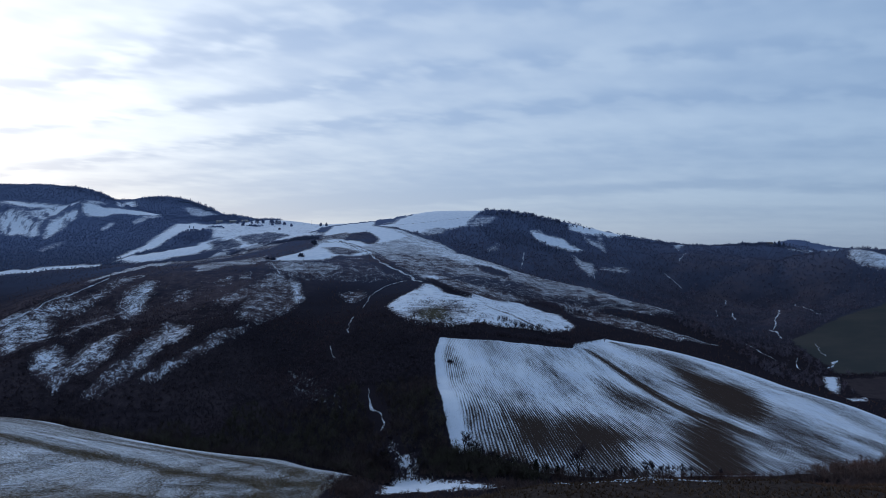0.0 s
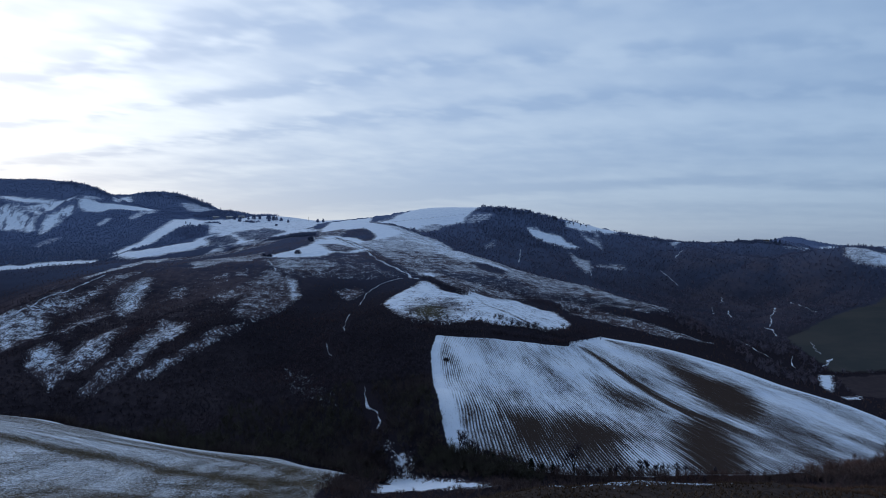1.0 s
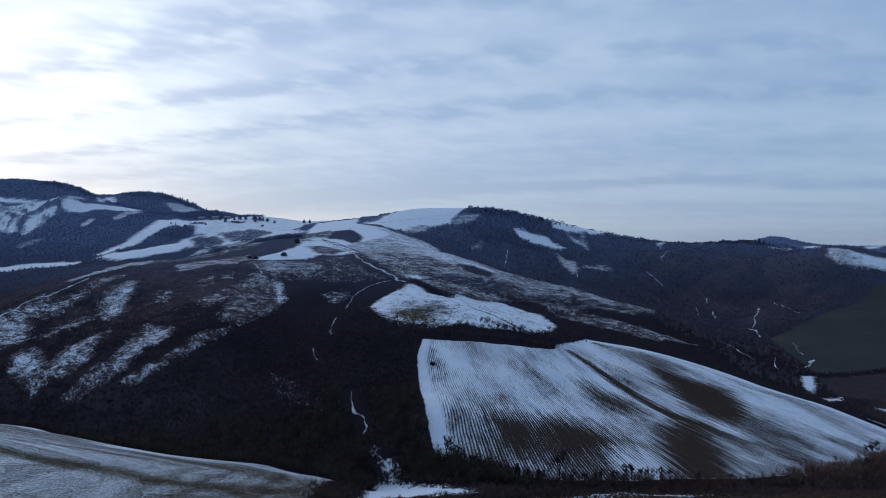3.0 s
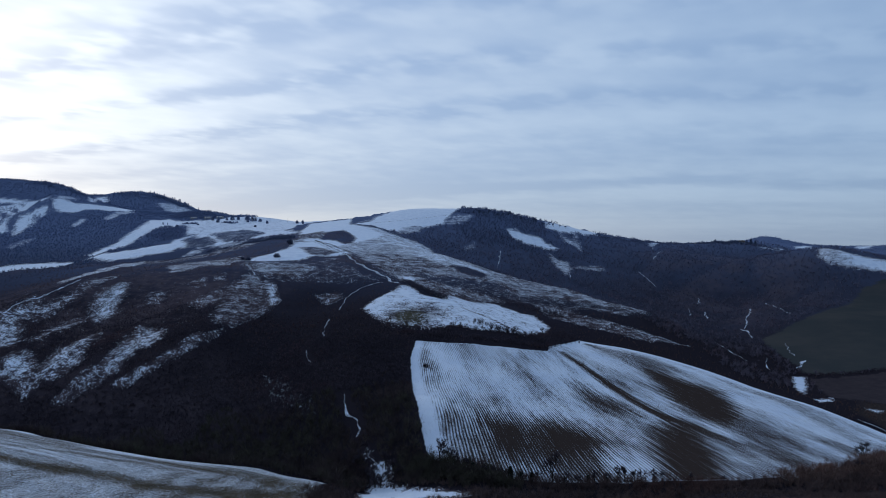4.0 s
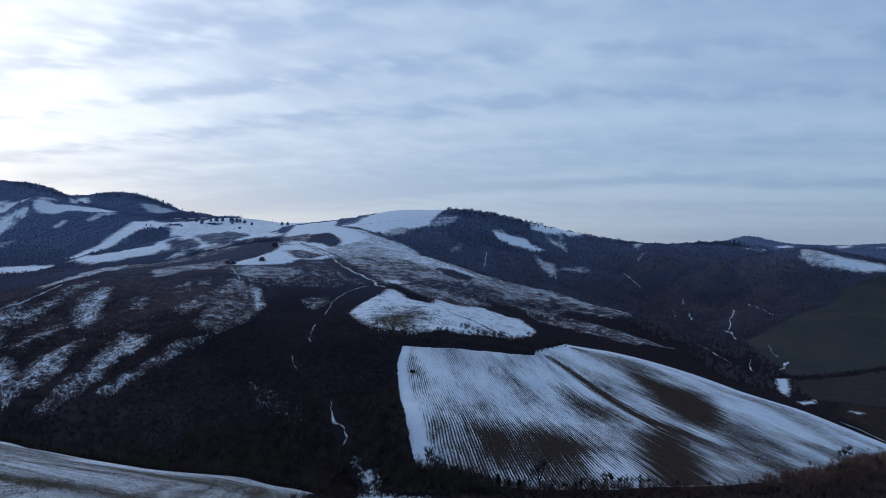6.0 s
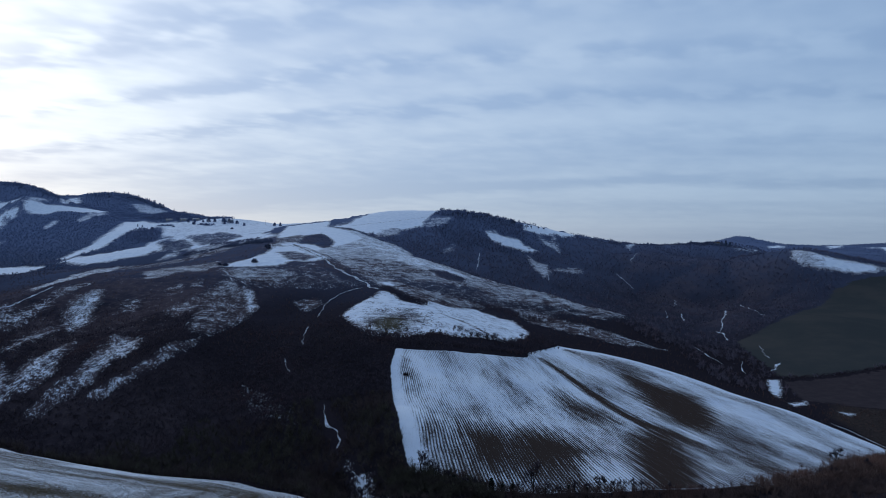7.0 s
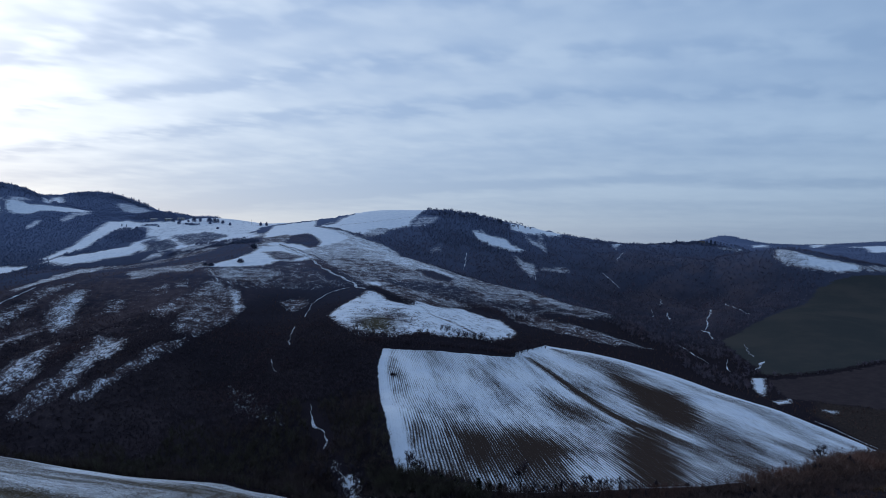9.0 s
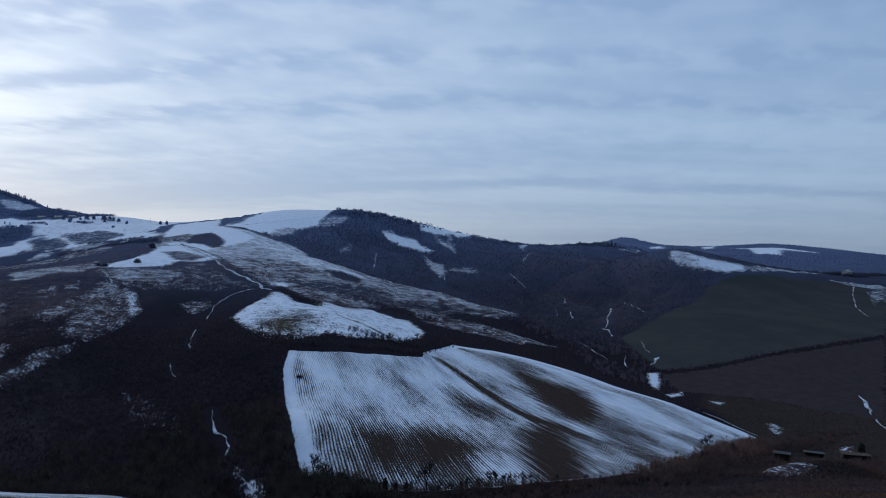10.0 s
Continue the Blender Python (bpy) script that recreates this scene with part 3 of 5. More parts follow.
RIBS = [[(-319, 492), (-303, 505), (-299, 536), (-289, 597), (-273, 640)], [(-271, 417), (-259, 432), (-252, 452), (-248, 489), (-231, 512)], [(-201, 397), (-196, 416), (-201, 467), (-192, 491)],
        [(-188, 386), (-164, 409), (-141, 443)], [(-225, 405), (-222, 440), (-214, 480)]]

FLANK_RIBS = [[(-1295, 1994), (-1173, 1889), (-1068, 1805)], [(-1029, 1965), (-1046, 1901), (-1052, 1830), (-1027, 1743)]]


def off_line(x, y, line):
    """Distance from the points x, y to a line of plan points."""
    best = np.full(x.shape, 1e9)
    for (ax, ay), (bx, by) in zip(line, line[1:]):
        dx, dy = bx - ax, by - ay
        t = np.clip(((x - ax) * dx + (y - ay) * dy) / (dx * dx + dy * dy + 1e-9), 0, 1)
        best = np.minimum(best, np.hypot(x - ax - t * dx, y - ay - t * dy))
    return best


def inside(x, y, ring, reach=40.0):
    """Metres inside a ring of plan points; negative outside, and no lower than -reach."""
    out = np.full(x.shape, -reach)
    (x0, y0), (x1, y1) = np.min(ring, 0) - reach, np.max(ring, 0) + reach
    near = (x > x0) & (x < x1) & (y > y0) & (y < y1)
    if near.any():
        px, py = x[near], y[near]
        within = np.zeros(px.shape, bool)
        for (ax, ay), (bx, by) in zip(ring, ring[1:] + ring[:1]):
            cut = (ay > py) != (by > py)
            within ^= cut & (px < (bx - ax) * (py - ay) / (by - ay + 1e-12) + ax)
        far = off_line(px, py, ring + ring[:1])
        out[near] = np.maximum(np.where(within, far, -far), -reach)
    return out


def union(x, y, rings, reach=40.0):
    return np.max([inside(x, y, ring, reach) for ring in rings], 0)


def ploughed(x, y):
    """Metres inside the ploughed field, whose edge is ragged."""
    return inside(x, y, PLOUGHED) + 0.45 * wavy(x, y, 6, 61, 2)


def folds(x, y):
    """Gullies running down the flanks of the valley on the right: 1 in their beds."""
    return (1 - np.abs(np.sin((x * 0.82 - y * 0.57) / 27 + 1.1 * wavy(x, y, 190, 6, 2)))) ** 1.5


def cover(x, y):
    """What lies on the ground at x, y: the share under snow, and metres inside each kind of field or of open ground."""
    share = 0.015 + 0.05 * np.clip(wavy(x, y, 90, 41, 2) - 0.3, 0, 1)
    clear = np.full(x.shape, -20.0)
    for amount, soft, ring in SNOW_COVER.values():
        d = inside(x, y, ring, 20 + soft)
        a = np.clip(d / (1.6 * soft) + 0.5, 0, 1)
        share = share + (amount - share) * a * a * (3 - 2 * a)
        clear = np.maximum(clear, d) if amount > 0.25 else np.where(amount < 0.04, np.where(d > 0, -d, clear), clear)
    for width, amount, line in TRACKS.values():
        d = width - off_line(x, y, line)
        if amount < 0.4:
            share = share + (amount - share) * np.clip(d / 1.6 + 0.6, 0, 1)
        clear = np.maximum(clear, d) if amount > 0.25 else clear
    return {
        "share": share,
        "clear": clear,
        "plough": ploughed(x, y),
        "fore": inside(x, y, NEAR_FIELD, 130),
        # Lighter tone at the slope foot; on the valley flank it paints fold shading.
        "heath": np.max([np.clip(inside(x, y, CREST_HEATH, 60) / 40 + 0.5, 0, 1), 0.55 * np.clip(inside(x, y, SLOPE_FOOT, 40) / 40 + 0.35, 0, 1), np.clip(inside(x, y, OPEN_HILLS, 60) / 60 + 0.5, 0, 1), np.clip(inside(x, y, VALLEY_FLANK, 60) / 60, 0, 1) * np.clip(0.95 - 1.5 * folds(x, y), 0, 0.72)], 0),
        "brow": off_line(x, y, MEADOW_BROW).clip(0, 60),
        "stripe": np.min([off_line(x, y, line) for line in MEADOW_STRIPES[:1]], 0).clip(0, 60),
        "bank": np.clip(np.maximum(inside(x, y, BANK, 40), inside(x, y, YARD, 40)) / 8 + 0.5, 0, 1),
        "cliff": np.clip(union(x, y, [SNOW_COVER[n][2] for n in ("cliff", "face_middle", "face_right")]) / 12 + 0.5, 0, 1),
        "stripes": np.min([off_line(x, y, line) for line in MEADOW_STRIPES[1:]], 0).clip(0, 60),
        "olive": inside(x, y, SNOW_COVER["olive_grass"][2]),
        "green": inside(x, y, GREEN_FIELD),
        "earth": inside(x, y, BROWN_FIELD),
    }


def wavy(x, y, size, seed, octaves=3):
    """Cheap smooth noise of about -1 to 1, made of turned sine waves."""
    rng = np.random.default_rng(seed)
    total, weight = np.zeros(np.shape(x)), 0.0
    for o in range(octaves):
        for _ in range(4):
            a, p = rng.uniform(0, 2 * math.pi, 2)
            f = 2 * math.pi / (size / 2 ** o) * rng.uniform(0.7, 1.3)
            total += np.sin(f * (x * math.cos(a) + y * math.sin(a)) + p + 1.5 * np.sin(0.6 * f * (y * math.cos(a) - x * math.sin(a)) + p)) / 2 ** o
        weight += 2.2 / 2 ** o
    return total / weight


def relief(x, y, kinds=None):
    """Height of the ground with its ribs, gullies and unevenness."""
    kinds = kinds or cover(x, y)
    z = land(x, y)
    tilled = np.max([kinds["plough"], kinds["fore"], kinds["green"], kinds["earth"]], 0)
    wild = np.clip(-tilled / 12, 0, 1) * np.clip(1.3 - kinds["share"] * 1.2, 0.15, 1)
    for rib in RIBS:
        d = off_line(x, y, rib)
        z = z + wild * 3.2 * np.exp(-(d / 7) ** 2)
    far = np.clip((y - 500) / 900, 0, 1)
    z = z + wild * (0.7 + 2.0 * far) * wavy(x, y, 46 + 0, 3) + wild * 0.25 * wavy(x, y, 9, 4, 2)
    z = z + 7.5 * np.exp(-np.abs((x - 224) / 30) ** 3 - ((y - 252) / 8) ** 2)
    # Two ridges run down the eroded flank of the far mountain.
    for rib in FLANK_RIBS:
        z = z + 11 * np.exp(-(off_line(x, y, rib) / 26) ** 2)
    # Folds running down the flanks of the right-hand valley.
    flank = np.clip(inside(x, y, VALLEY_FLANK, 60) / 60, 0, 1)
    z = z - flank * 8.0 * (folds(x, y) - 0.25)
    return z


def spread(fine_from, fine_to, step, low, high, growth, most):
    """Grid lines: even between fine_from and fine_to, wider and wider outside."""
    def tail(start, end):
        out, d, at = [], step, start
        while at < end:
            d = min(d * growth, most)
            at += d
            out.append(at)
        return out
    return np.array([2 * fine_from - v for v in tail(fine_from, 2 * fine_from - low)][::-1] + list(np.arange(fine_from, fine_to + step / 2, step)) + tail(fine_to, high))


def grid_mesh(name, x, y, z, keep=None):
    """A mesh of quads over arrays of one 2-D shape; keep: which quads stay."""
    rows, cols = x.shape
    index = np.arange(rows * cols).reshape(rows, cols)
    quads = np.stack([index[:-1, :-1], index[:-1, 1:], index[1:, 1:], index[1:, :-1]], -1)
    quads = quads.reshape(-1, 4) if keep is None else quads[keep]
    return poly_mesh(name, np.stack([x, y, z], -1).reshape(-1, 3), quads)


def poly_mesh(name, verts, faces):
    """A mesh from arrays of places and of faces with one number of corners."""
    mesh = bpy.data.meshes.new(name)
    faces = np.asarray(faces, np.int32)
    mesh.vertices.add(len(verts))
    mesh.vertices.foreach_set("co", np.asarray(verts, np.float32).ravel())
    mesh.loops.add(faces.size)
    mesh.loops.foreach_set("vertex_index", faces.ravel())
    mesh.polygons.add(len(faces))
    mesh.polygons.foreach_set("loop_start", np.arange(0, faces.size, faces.shape[1], dtype=np.int32))
    mesh.update(calc_edges=True)
    return mesh


def smooth(mesh):
    mesh.polygons.foreach_set("use_smooth", np.ones(len(mesh.polygons), bool))
    return mesh


def give(mesh, name, values):
    mesh.attributes.new(name, "FLOAT", "POINT").data.foreach_set("value", np.asarray(values, np.float32).ravel())


# ---------------------------------------------------------------- materials
def material(name):
    m = bpy.data.materials.new(name)
    m.use_nodes = True
    return m, Nodes(m.node_tree)


SNOW, OLD_SNOW = (0.795, 0.855, 0.965), (0.670, 0.745, 0.880)
SOIL, DARK_SOIL = (0.070, 0.050, 0.043), (0.034, 0.025, 0.023)
LITTER, HAZE_BLUE, HEATH = (0.024, 0.0200, 0.0265), (0.132, 0.174, 0.296), (0.077, 0.060, 0.072)


def lies(k, tone, share, edge=0.05):
    """Where snow lies: on that share of the ground, by a noise about one half."""
    limit = k.math("MULTIPLY_ADD", share, -0.50, 0.77)
    limit = k.math("MULTIPLY_ADD", k.step(share, 0.84, 1.0), -0.35, limit)
    limit = k.math("MULTIPLY_ADD", k.step(share, 0.12, 0.0), 0.9, limit)
    low = k.math("MULTIPLY_ADD", edge, -0.5, limit)
    return k.step(tone, low, k.math("ADD", low, edge))


def make_ground_material():
    m, k = material("winter_ground")
    at = k.place()
    # Noise stretched along y, so that tussocks look rounder from the camera.
    drawn = k.xyz(k.split(at)[0], k.math("MULTIPLY", k.split(at)[1], 0.45), k.split(at)[2])
    fine, grain = k.noise(drawn, 1.05, 4.0, 0.7), k.noise(drawn, 3.8, 3.0, 0.6)
    mid, broad = k.noise(at, 0.15, 4.0, 0.62), k.noise(at, 0.02, 4.0, 0.6)
    tone = k.math("ADD", k.math("MULTIPLY", fine, 0.5), k.math("ADD", k.math("MULTIPLY", mid, 0.24), k.math("MULTIPLY", grain, 0.26)))
    wide = k.math("ADD", k.math("MULTIPLY", k.math("SUBTRACT", tone, 0.5), 2.8), 0.5)
    # Wild ground: leaf litter and brown heath.
    share = k.attr("share")
    heath = k.math("MULTIPLY", k.attr("heath"), k.step(k.math("ADD", k.math("MULTIPLY", broad, 0.6), k.math("MULTIPLY", mid, 0.4)), 0.36, 0.62))
    # Litter and heath blend to blue-grey: distance haze put into the colour.
    wild = k.mix(heath, k.mix(haze_tint(k, at), LITTER, HAZE_BLUE), k.mix(haze_tint(k, at, 0.45), HEATH, HAZE_BLUE))
    wild = k.mix(k.math("MULTIPLY", k.step(fine, 0.42, 0.72), k.math("MULTIPLY_ADD", heath, 0.6, 0.1)), wild, k.mix(k.step(mid, 0.3, 0.6), (0.040, 0.030, 0.032), (0.118, 0.090, 0.086)))
    # The brown scrub tone fades northward to suit the painted haze.
    scrub = k.math("MULTIPLY", k.step(share, 0.12, 0.3), k.step(k.split(at)[1], 850.0, 1300.0, 0.75, 0.12))
    wild = k.mix(scrub, wild, k.mix(k.step(mid, 0.35, 0.65), (0.058, 0.044, 0.051), (0.112, 0.087, 0.095)))
    wild = k.mix(k.attr("bank"), wild, k.mix(k.step(fine, 0.35, 0.65), (0.034, 0.027, 0.0265), (0.060, 0.046, 0.043)))
    # The meadow in front: bands of grass along its edge.
    d = k.attr("fore")
    wander = k.math("MULTIPLY", k.math("SUBTRACT", k.noise(at, 0.06, 3.0, 0.6), 0.5), 12.0)
    rows = k.noise(k.xyz(k.math("MULTIPLY", k.math("ADD", d, wander), 0.16), k.math("MULTIPLY", k.split(at)[0], 0.012), 2.0), 1.0, 4.0, 0.6)
    below = k.step(k.math("SUBTRACT", d, k.attr("stripe")), -4.0, 6.0)
    lush = k.math("ADD", k.step(k.math("ADD", k.attr("stripe"), k.math("MULTIPLY", wander, 1.4)), 13.0, -2.0), k.math("MULTIPLY", k.step(k.math("ADD", k.attr("stripes"), wander), 4.0, 0.5), 0.35), clamp=True)
    much = k.math("ADD", k.math("ADD", k.math("MULTIPLY_ADD", below, 0.13, 0.315), k.step(k.split(at)[0], -75.0, -135.0, 0.0, 0.09)), k.math("MULTIPLY", k.math("SUBTRACT", rows, 0.5), 0.75))
    # Paler brow: extra snow laid where the camera sees the meadow edge-on.
    rim = k.math("ADD", k.step(k.math("ADD", k.attr("brow"), k.math("MULTIPLY", wander, 0.6)), 20.0, 1.0, 0.0, 0.27), k.math("MULTIPLY", k.step(d, 22.0, 8.0, 0.0, 0.22), k.step(k.split(at)[0], -100.0, -140.0)))
    much = k.math("ADD", k.math("MULTIPLY", much, k.math("MULTIPLY_ADD", lush, -0.62, 1.0)), rim, clamp=True)
    meadow = k.step(d, -0.4, 0.6)
    grass = k.mix(k.step(mid, 0.35, 0.65), (0.050, 0.040, 0.025), (0.082, 0.063, 0.042))
    fray = k.math("ADD", k.math("MULTIPLY", k.math("SUBTRACT", mid, 0.5), 16.0), k.math("MULTIPLY", k.math("SUBTRACT", fine, 0.5), 7.0))
    green = k.step(k.math("ADD", k.attr("green"), fray), -1.0, 2.0)
    earth = k.step(k.math("ADD", k.attr("earth"), fray), -1.0, 2.0)
    olive = k.step(k.math("ADD", k.attr("olive"), k.math("MULTIPLY", k.math("SUBTRACT", mid, 0.5), 20.0)), -6.0, 6.0)
    colour = k.mix(green, wild, k.mix(k.step(broad, 0.35, 0.65), (0.050, 0.054, 0.056), (0.067, 0.065, 0.064)))
    colour = k.mix(earth, colour, k.mix(k.step(mid, 0.3, 0.7), (0.045, 0.037, 0.043), (0.060, 0.048, 0.053)))
    colour = k.mix(meadow, colour, grass)
    colour = k.mix(olive, colour, k.mix(k.step(mid, 0.35, 0.65), (0.062, 0.055, 0.039), (0.092, 0.080, 0.057)))
    tilled = k.math("MAXIMUM", green, earth)
    amount = k.math("MULTIPLY", share, k.math("SUBTRACT", 1.0, k.math("MULTIPLY", tilled, k.step(share, 0.3, 0.1))))
    # Snow holds better on some slopes than on others, and along the small terraces of the hillside.
    terrace = k.noise(k.xyz(k.math("MULTIPLY", k.split(at)[0], 0.02), k.math("MULTIPLY", k.split(at)[1], 0.02), k.math("MULTIPLY", k.split(at)[2], 0.5)), 1.0, 4.0, 0.6)
    patchy = k.math("ADD", k.math("MULTIPLY", k.math("SUBTRACT", k.noise(at, 0.045, 4.0, 0.6), 0.5), 0.75), k.math("MULTIPLY", k.math("SUBTRACT", terrace, 0.5), 0.6))
    partly = k.math("MULTIPLY", k.step(amount, 0.12, 0.3), k.step(amount, 0.95, 0.75))
    east, north, _ = k.split(at)
    # Bushes stand dark in the snow of the nearer gullies.
    clumps = k.math("MULTIPLY", k.step(k.noise(at, 0.42, 3.0, 0.6), 0.50, 0.64), k.step(north, 640.0, 520.0, 0.0, 0.30))
    amount = k.math("ADD", amount, k.math("MULTIPLY", k.math("SUBTRACT", patchy, clumps), partly), clamp=True)
    # Dark streaks in the far eroded flank's snow: rock ribs and their painted shading.
    rib_noise = k.noise(k.xyz(k.math("MULTIPLY", k.math("ADD", k.math("MULTIPLY", east, 0.8), k.math("MULTIPLY", north, 0.35)), 0.05), k.math("MULTIPLY", k.math("SUBTRACT", k.math("MULTIPLY", north, 0.8), k.math("MULTIPLY", east, 0.35)), 0.012), 1.0), 1.0, 5.0, 0.68)
    amount = k.math("SUBTRACT", amount, k.math("MULTIPLY", k.attr("cliff"), k.step(rib_noise, 0.47, 0.62, 0.0, 0.8)), clamp=True)
    white = lies(k, wide, amount, k.math("MINIMUM", k.step(amount, 0.14, 0.42, 0.16, 0.70), k.math("MINIMUM", k.step(amount, 0.4, 0.95, 0.70, 0.2), k.math("MAXIMUM", k.step(north, 540.0, 640.0, 0.20, 0.70), k.step(k.attr("olive"), -24.0, -4.0, 0.0, 0.62)))))
    on_meadow = lies(k, k.math("MULTIPLY_ADD", k.math("ADD", k.math("MULTIPLY", k.noise(at, 1.6, 4.0, 0.7), 0.5), k.math("MULTIPLY", k.noise(at, 5.0, 3.0, 0.6), 0.5)), 1.6, -0.3), much, 0.2)
    snow = k.mix(meadow, white, on_meadow)
    ploughed = k.step(k.attr("plough"), -0.4, 0.4)
    snow = k.math("MAXIMUM", k.split(snow)[0], ploughed)
    colour = k.mix(snow, colour, k.mix(k.step(mid, 0.3, 0.7), OLD_SNOW, SNOW))
    bumps = k.math("ADD", k.math("MULTIPLY", fine, 0.7), k.math("MULTIPLY", grain, 0.3))
    k.surface(colour, 0.9, k.bump(bumps, 0.5, 0.6), k.math("MULTIPLY_ADD", snow, 0.12, 0.0))
    return m


def make_plough_material():
    m, k = material("ploughed_snow")
    at = k.place()
    fine, mid = k.noise(at, 1.9, 4.0, 0.7), k.noise(at, 0.05, 4.0, 0.6)
    clod = k.noise(at, 5.0, 3.0, 0.6)
    phase, down = k.attr("phase"), k.attr("down")
    streak = k.noise(k.xyz(k.math("MULTIPLY", phase, 0.06), k.math("MULTIPLY", down, 0.014), 0.0), 1.0, 4.0, 0.6)
    lines = k.noise(k.xyz(k.math("MULTIPLY", phase, 1.9), k.math("MULTIPLY", down, 0.08), 4.0), 1.0, 4.0, 0.7)
    bare = k.attr("bare")
    field = k.step(k.attr("margin"), 2.0, 7.0)
    share = k.math("MULTIPLY_ADD", field, -0.28, 0.99)
    share = k.math("ADD", share, k.math("MULTIPLY", k.math("MULTIPLY", k.math("SUBTRACT", streak, 0.46), 1.5), field))
    share = k.math("SUBTRACT", share, k.math("MULTIPLY", field, k.step(down, 370.0, 285.0, 0.0, 0.14)))
    share = k.math("MULTIPLY", share, k.math("MULTIPLY_ADD", bare, -1.0, 1.0), clamp=True)
    hollow = k.math("SUBTRACT", 1.0, k.attr("ridge"))
    level = k.math("ADD", k.math("ADD", k.math("MULTIPLY", k.math("MULTIPLY", k.math("SUBTRACT", hollow, 0.62), k.math("MULTIPLY_ADD", bare, 0.10, 0.10)), field), k.math("MULTIPLY", lines, 0.25)), k.math("ADD", k.math("MULTIPLY", fine, 0.40), k.math("MULTIPLY", clod, 0.38)))
    level = k.math("MULTIPLY_ADD", k.math("SUBTRACT", level, 0.515), 3.0, 0.5)
    limit = k.math("MULTIPLY_ADD", share, -0.92, 1.06)
    snow = k.step(level, k.math("SUBTRACT", limit, 0.15), k.math("ADD", limit, 0.19))
    colour = k.mix(snow, k.mix(fine, DARK_SOIL, SOIL), k.mix(k.step(mid, 0.3, 0.7), OLD_SNOW, SNOW))
    k.surface(colour, 0.85, k.bump(k.math("ADD", fine, k.math("MULTIPLY", clod, 0.5)), 0.2, 0.8), k.math("MULTIPLY", snow, 0.12))
    return m


def plain_material(name, dark, light, scale, rough=0.9, depth=0.03, gloss=0.2):
    m, k = material(name)
    at = k.place()
    n, f = k.noise(at, scale, 4.0, 0.6), k.noise(at, scale * 7, 3.0, 0.6)
    tone = k.math("ADD", k.math("MULTIPLY", n, 0.65), k.math("MULTIPLY", f, 0.35))
    k.surface(k.mix(k.step(tone, 0.35, 0.65), dark, light), rough, k.bump(f, depth), gloss)
    return m


def haze_tint(k, at, most=0.9):
    """How much painted distance haze tints a colour: none in the hollows, more and more up the hills."""
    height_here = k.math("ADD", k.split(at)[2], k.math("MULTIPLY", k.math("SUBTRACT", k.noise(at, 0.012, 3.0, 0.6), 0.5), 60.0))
    # The haze tint deepens with distance to the north.
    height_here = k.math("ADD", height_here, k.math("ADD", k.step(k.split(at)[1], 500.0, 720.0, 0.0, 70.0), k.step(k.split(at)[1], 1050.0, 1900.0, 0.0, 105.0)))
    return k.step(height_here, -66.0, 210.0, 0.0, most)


def twig_material(name, dark, light, haze=0.9):
    m, k = material(name)
    island = k.node("ShaderNodeNewGeometry").outputs["Random Per Island"]
    n = k.noise(k.place(), 0.03, 3.0, 0.6)
    at = k.place()
    red = k.math("MULTIPLY", k.step(k.noise(at, 0.018, 4.0, 0.65), 0.48, 0.66), 0.6)
    tone = k.math("MULTIPLY", k.math("ADD", island, k.step(n, 0.35, 0.65)), 0.5)
    colour = k.mix(tone, dark, light)
    colour = k.mix(red, colour, (light[0] * 1.12, light[1] * 0.88, light[2] * 0.80))
    # Painted distance haze: twigs blend to blue-grey uphill and northward.
    colour = k.mix(k.math("MULTIPLY", haze_tint(k, k.node("ShaderNodeNewGeometry").outputs["Position"], haze), k.math("MULTIPLY_ADD", island, 0.3, 0.7)), colour, (0.180, 0.235, 0.385))
    k.surface(colour, 0.95, None, 0.0)
    return m


def hollow_material():
    """Bare twigs, reddish in some trees and olive with ivy and lichen in others."""
    m, k = material("hollow_twigs")
    at = k.place()
    island = k.node("ShaderNodeNewGeometry").outputs["Random Per Island"]
    stand, tree = k.noise(at, 0.022, 3.0, 0.6), k.noise(at, 0.16, 2.0, 0.5)
    hue = k.step(k.math("ADD", k.math("MULTIPLY", stand, 0.6), k.math("MULTIPLY", tree, 0.4)), 0.40, 0.60)
    dark = k.mix(hue, (0.050, 0.037, 0.040), (0.046, 0.042, 0.034))
    light = k.mix(hue, (0.096, 0.069, 0.072), (0.082, 0.074, 0.058))
    tone = k.math("ADD", k.math("MULTIPLY", island, 0.22), k.math("MULTIPLY", k.step(tree, 0.35, 0.65), 0.78))
    k.surface(k.mix(tone, dark, light), 0.95, None, 0.0)
    return m


def make_drift_material():
    """Snow lying in a stream bed or a wheel track, broken by stones and stalks."""
    m, k = material("broken_snow")
    at = k.place()
    fine, mid = k.noise(at, 1.3, 4.0, 0.7), k.noise(at, 0.2, 3.0, 0.6)
    gone = k.step(k.math("ADD", k.math("MULTIPLY", fine, 0.7), k.math("MULTIPLY", mid, 0.3)), 0.52, 0.44)
    k.surface(k.mix(gone, k.mix(mid, OLD_SNOW, SNOW), (0.055, 0.045, 0.045)), 0.85, k.bump(fine, 0.3, 0.6), 0.1)
    return m


GROUND = make_ground_material()
DRIFT = make_drift_material()
PLOUGH = make_plough_material()
BARK = plain_material("bark", (0.022, 0.018, 0.015), (0.050, 0.041, 0.034), 2.0)
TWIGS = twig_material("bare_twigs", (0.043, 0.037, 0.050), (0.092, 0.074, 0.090))
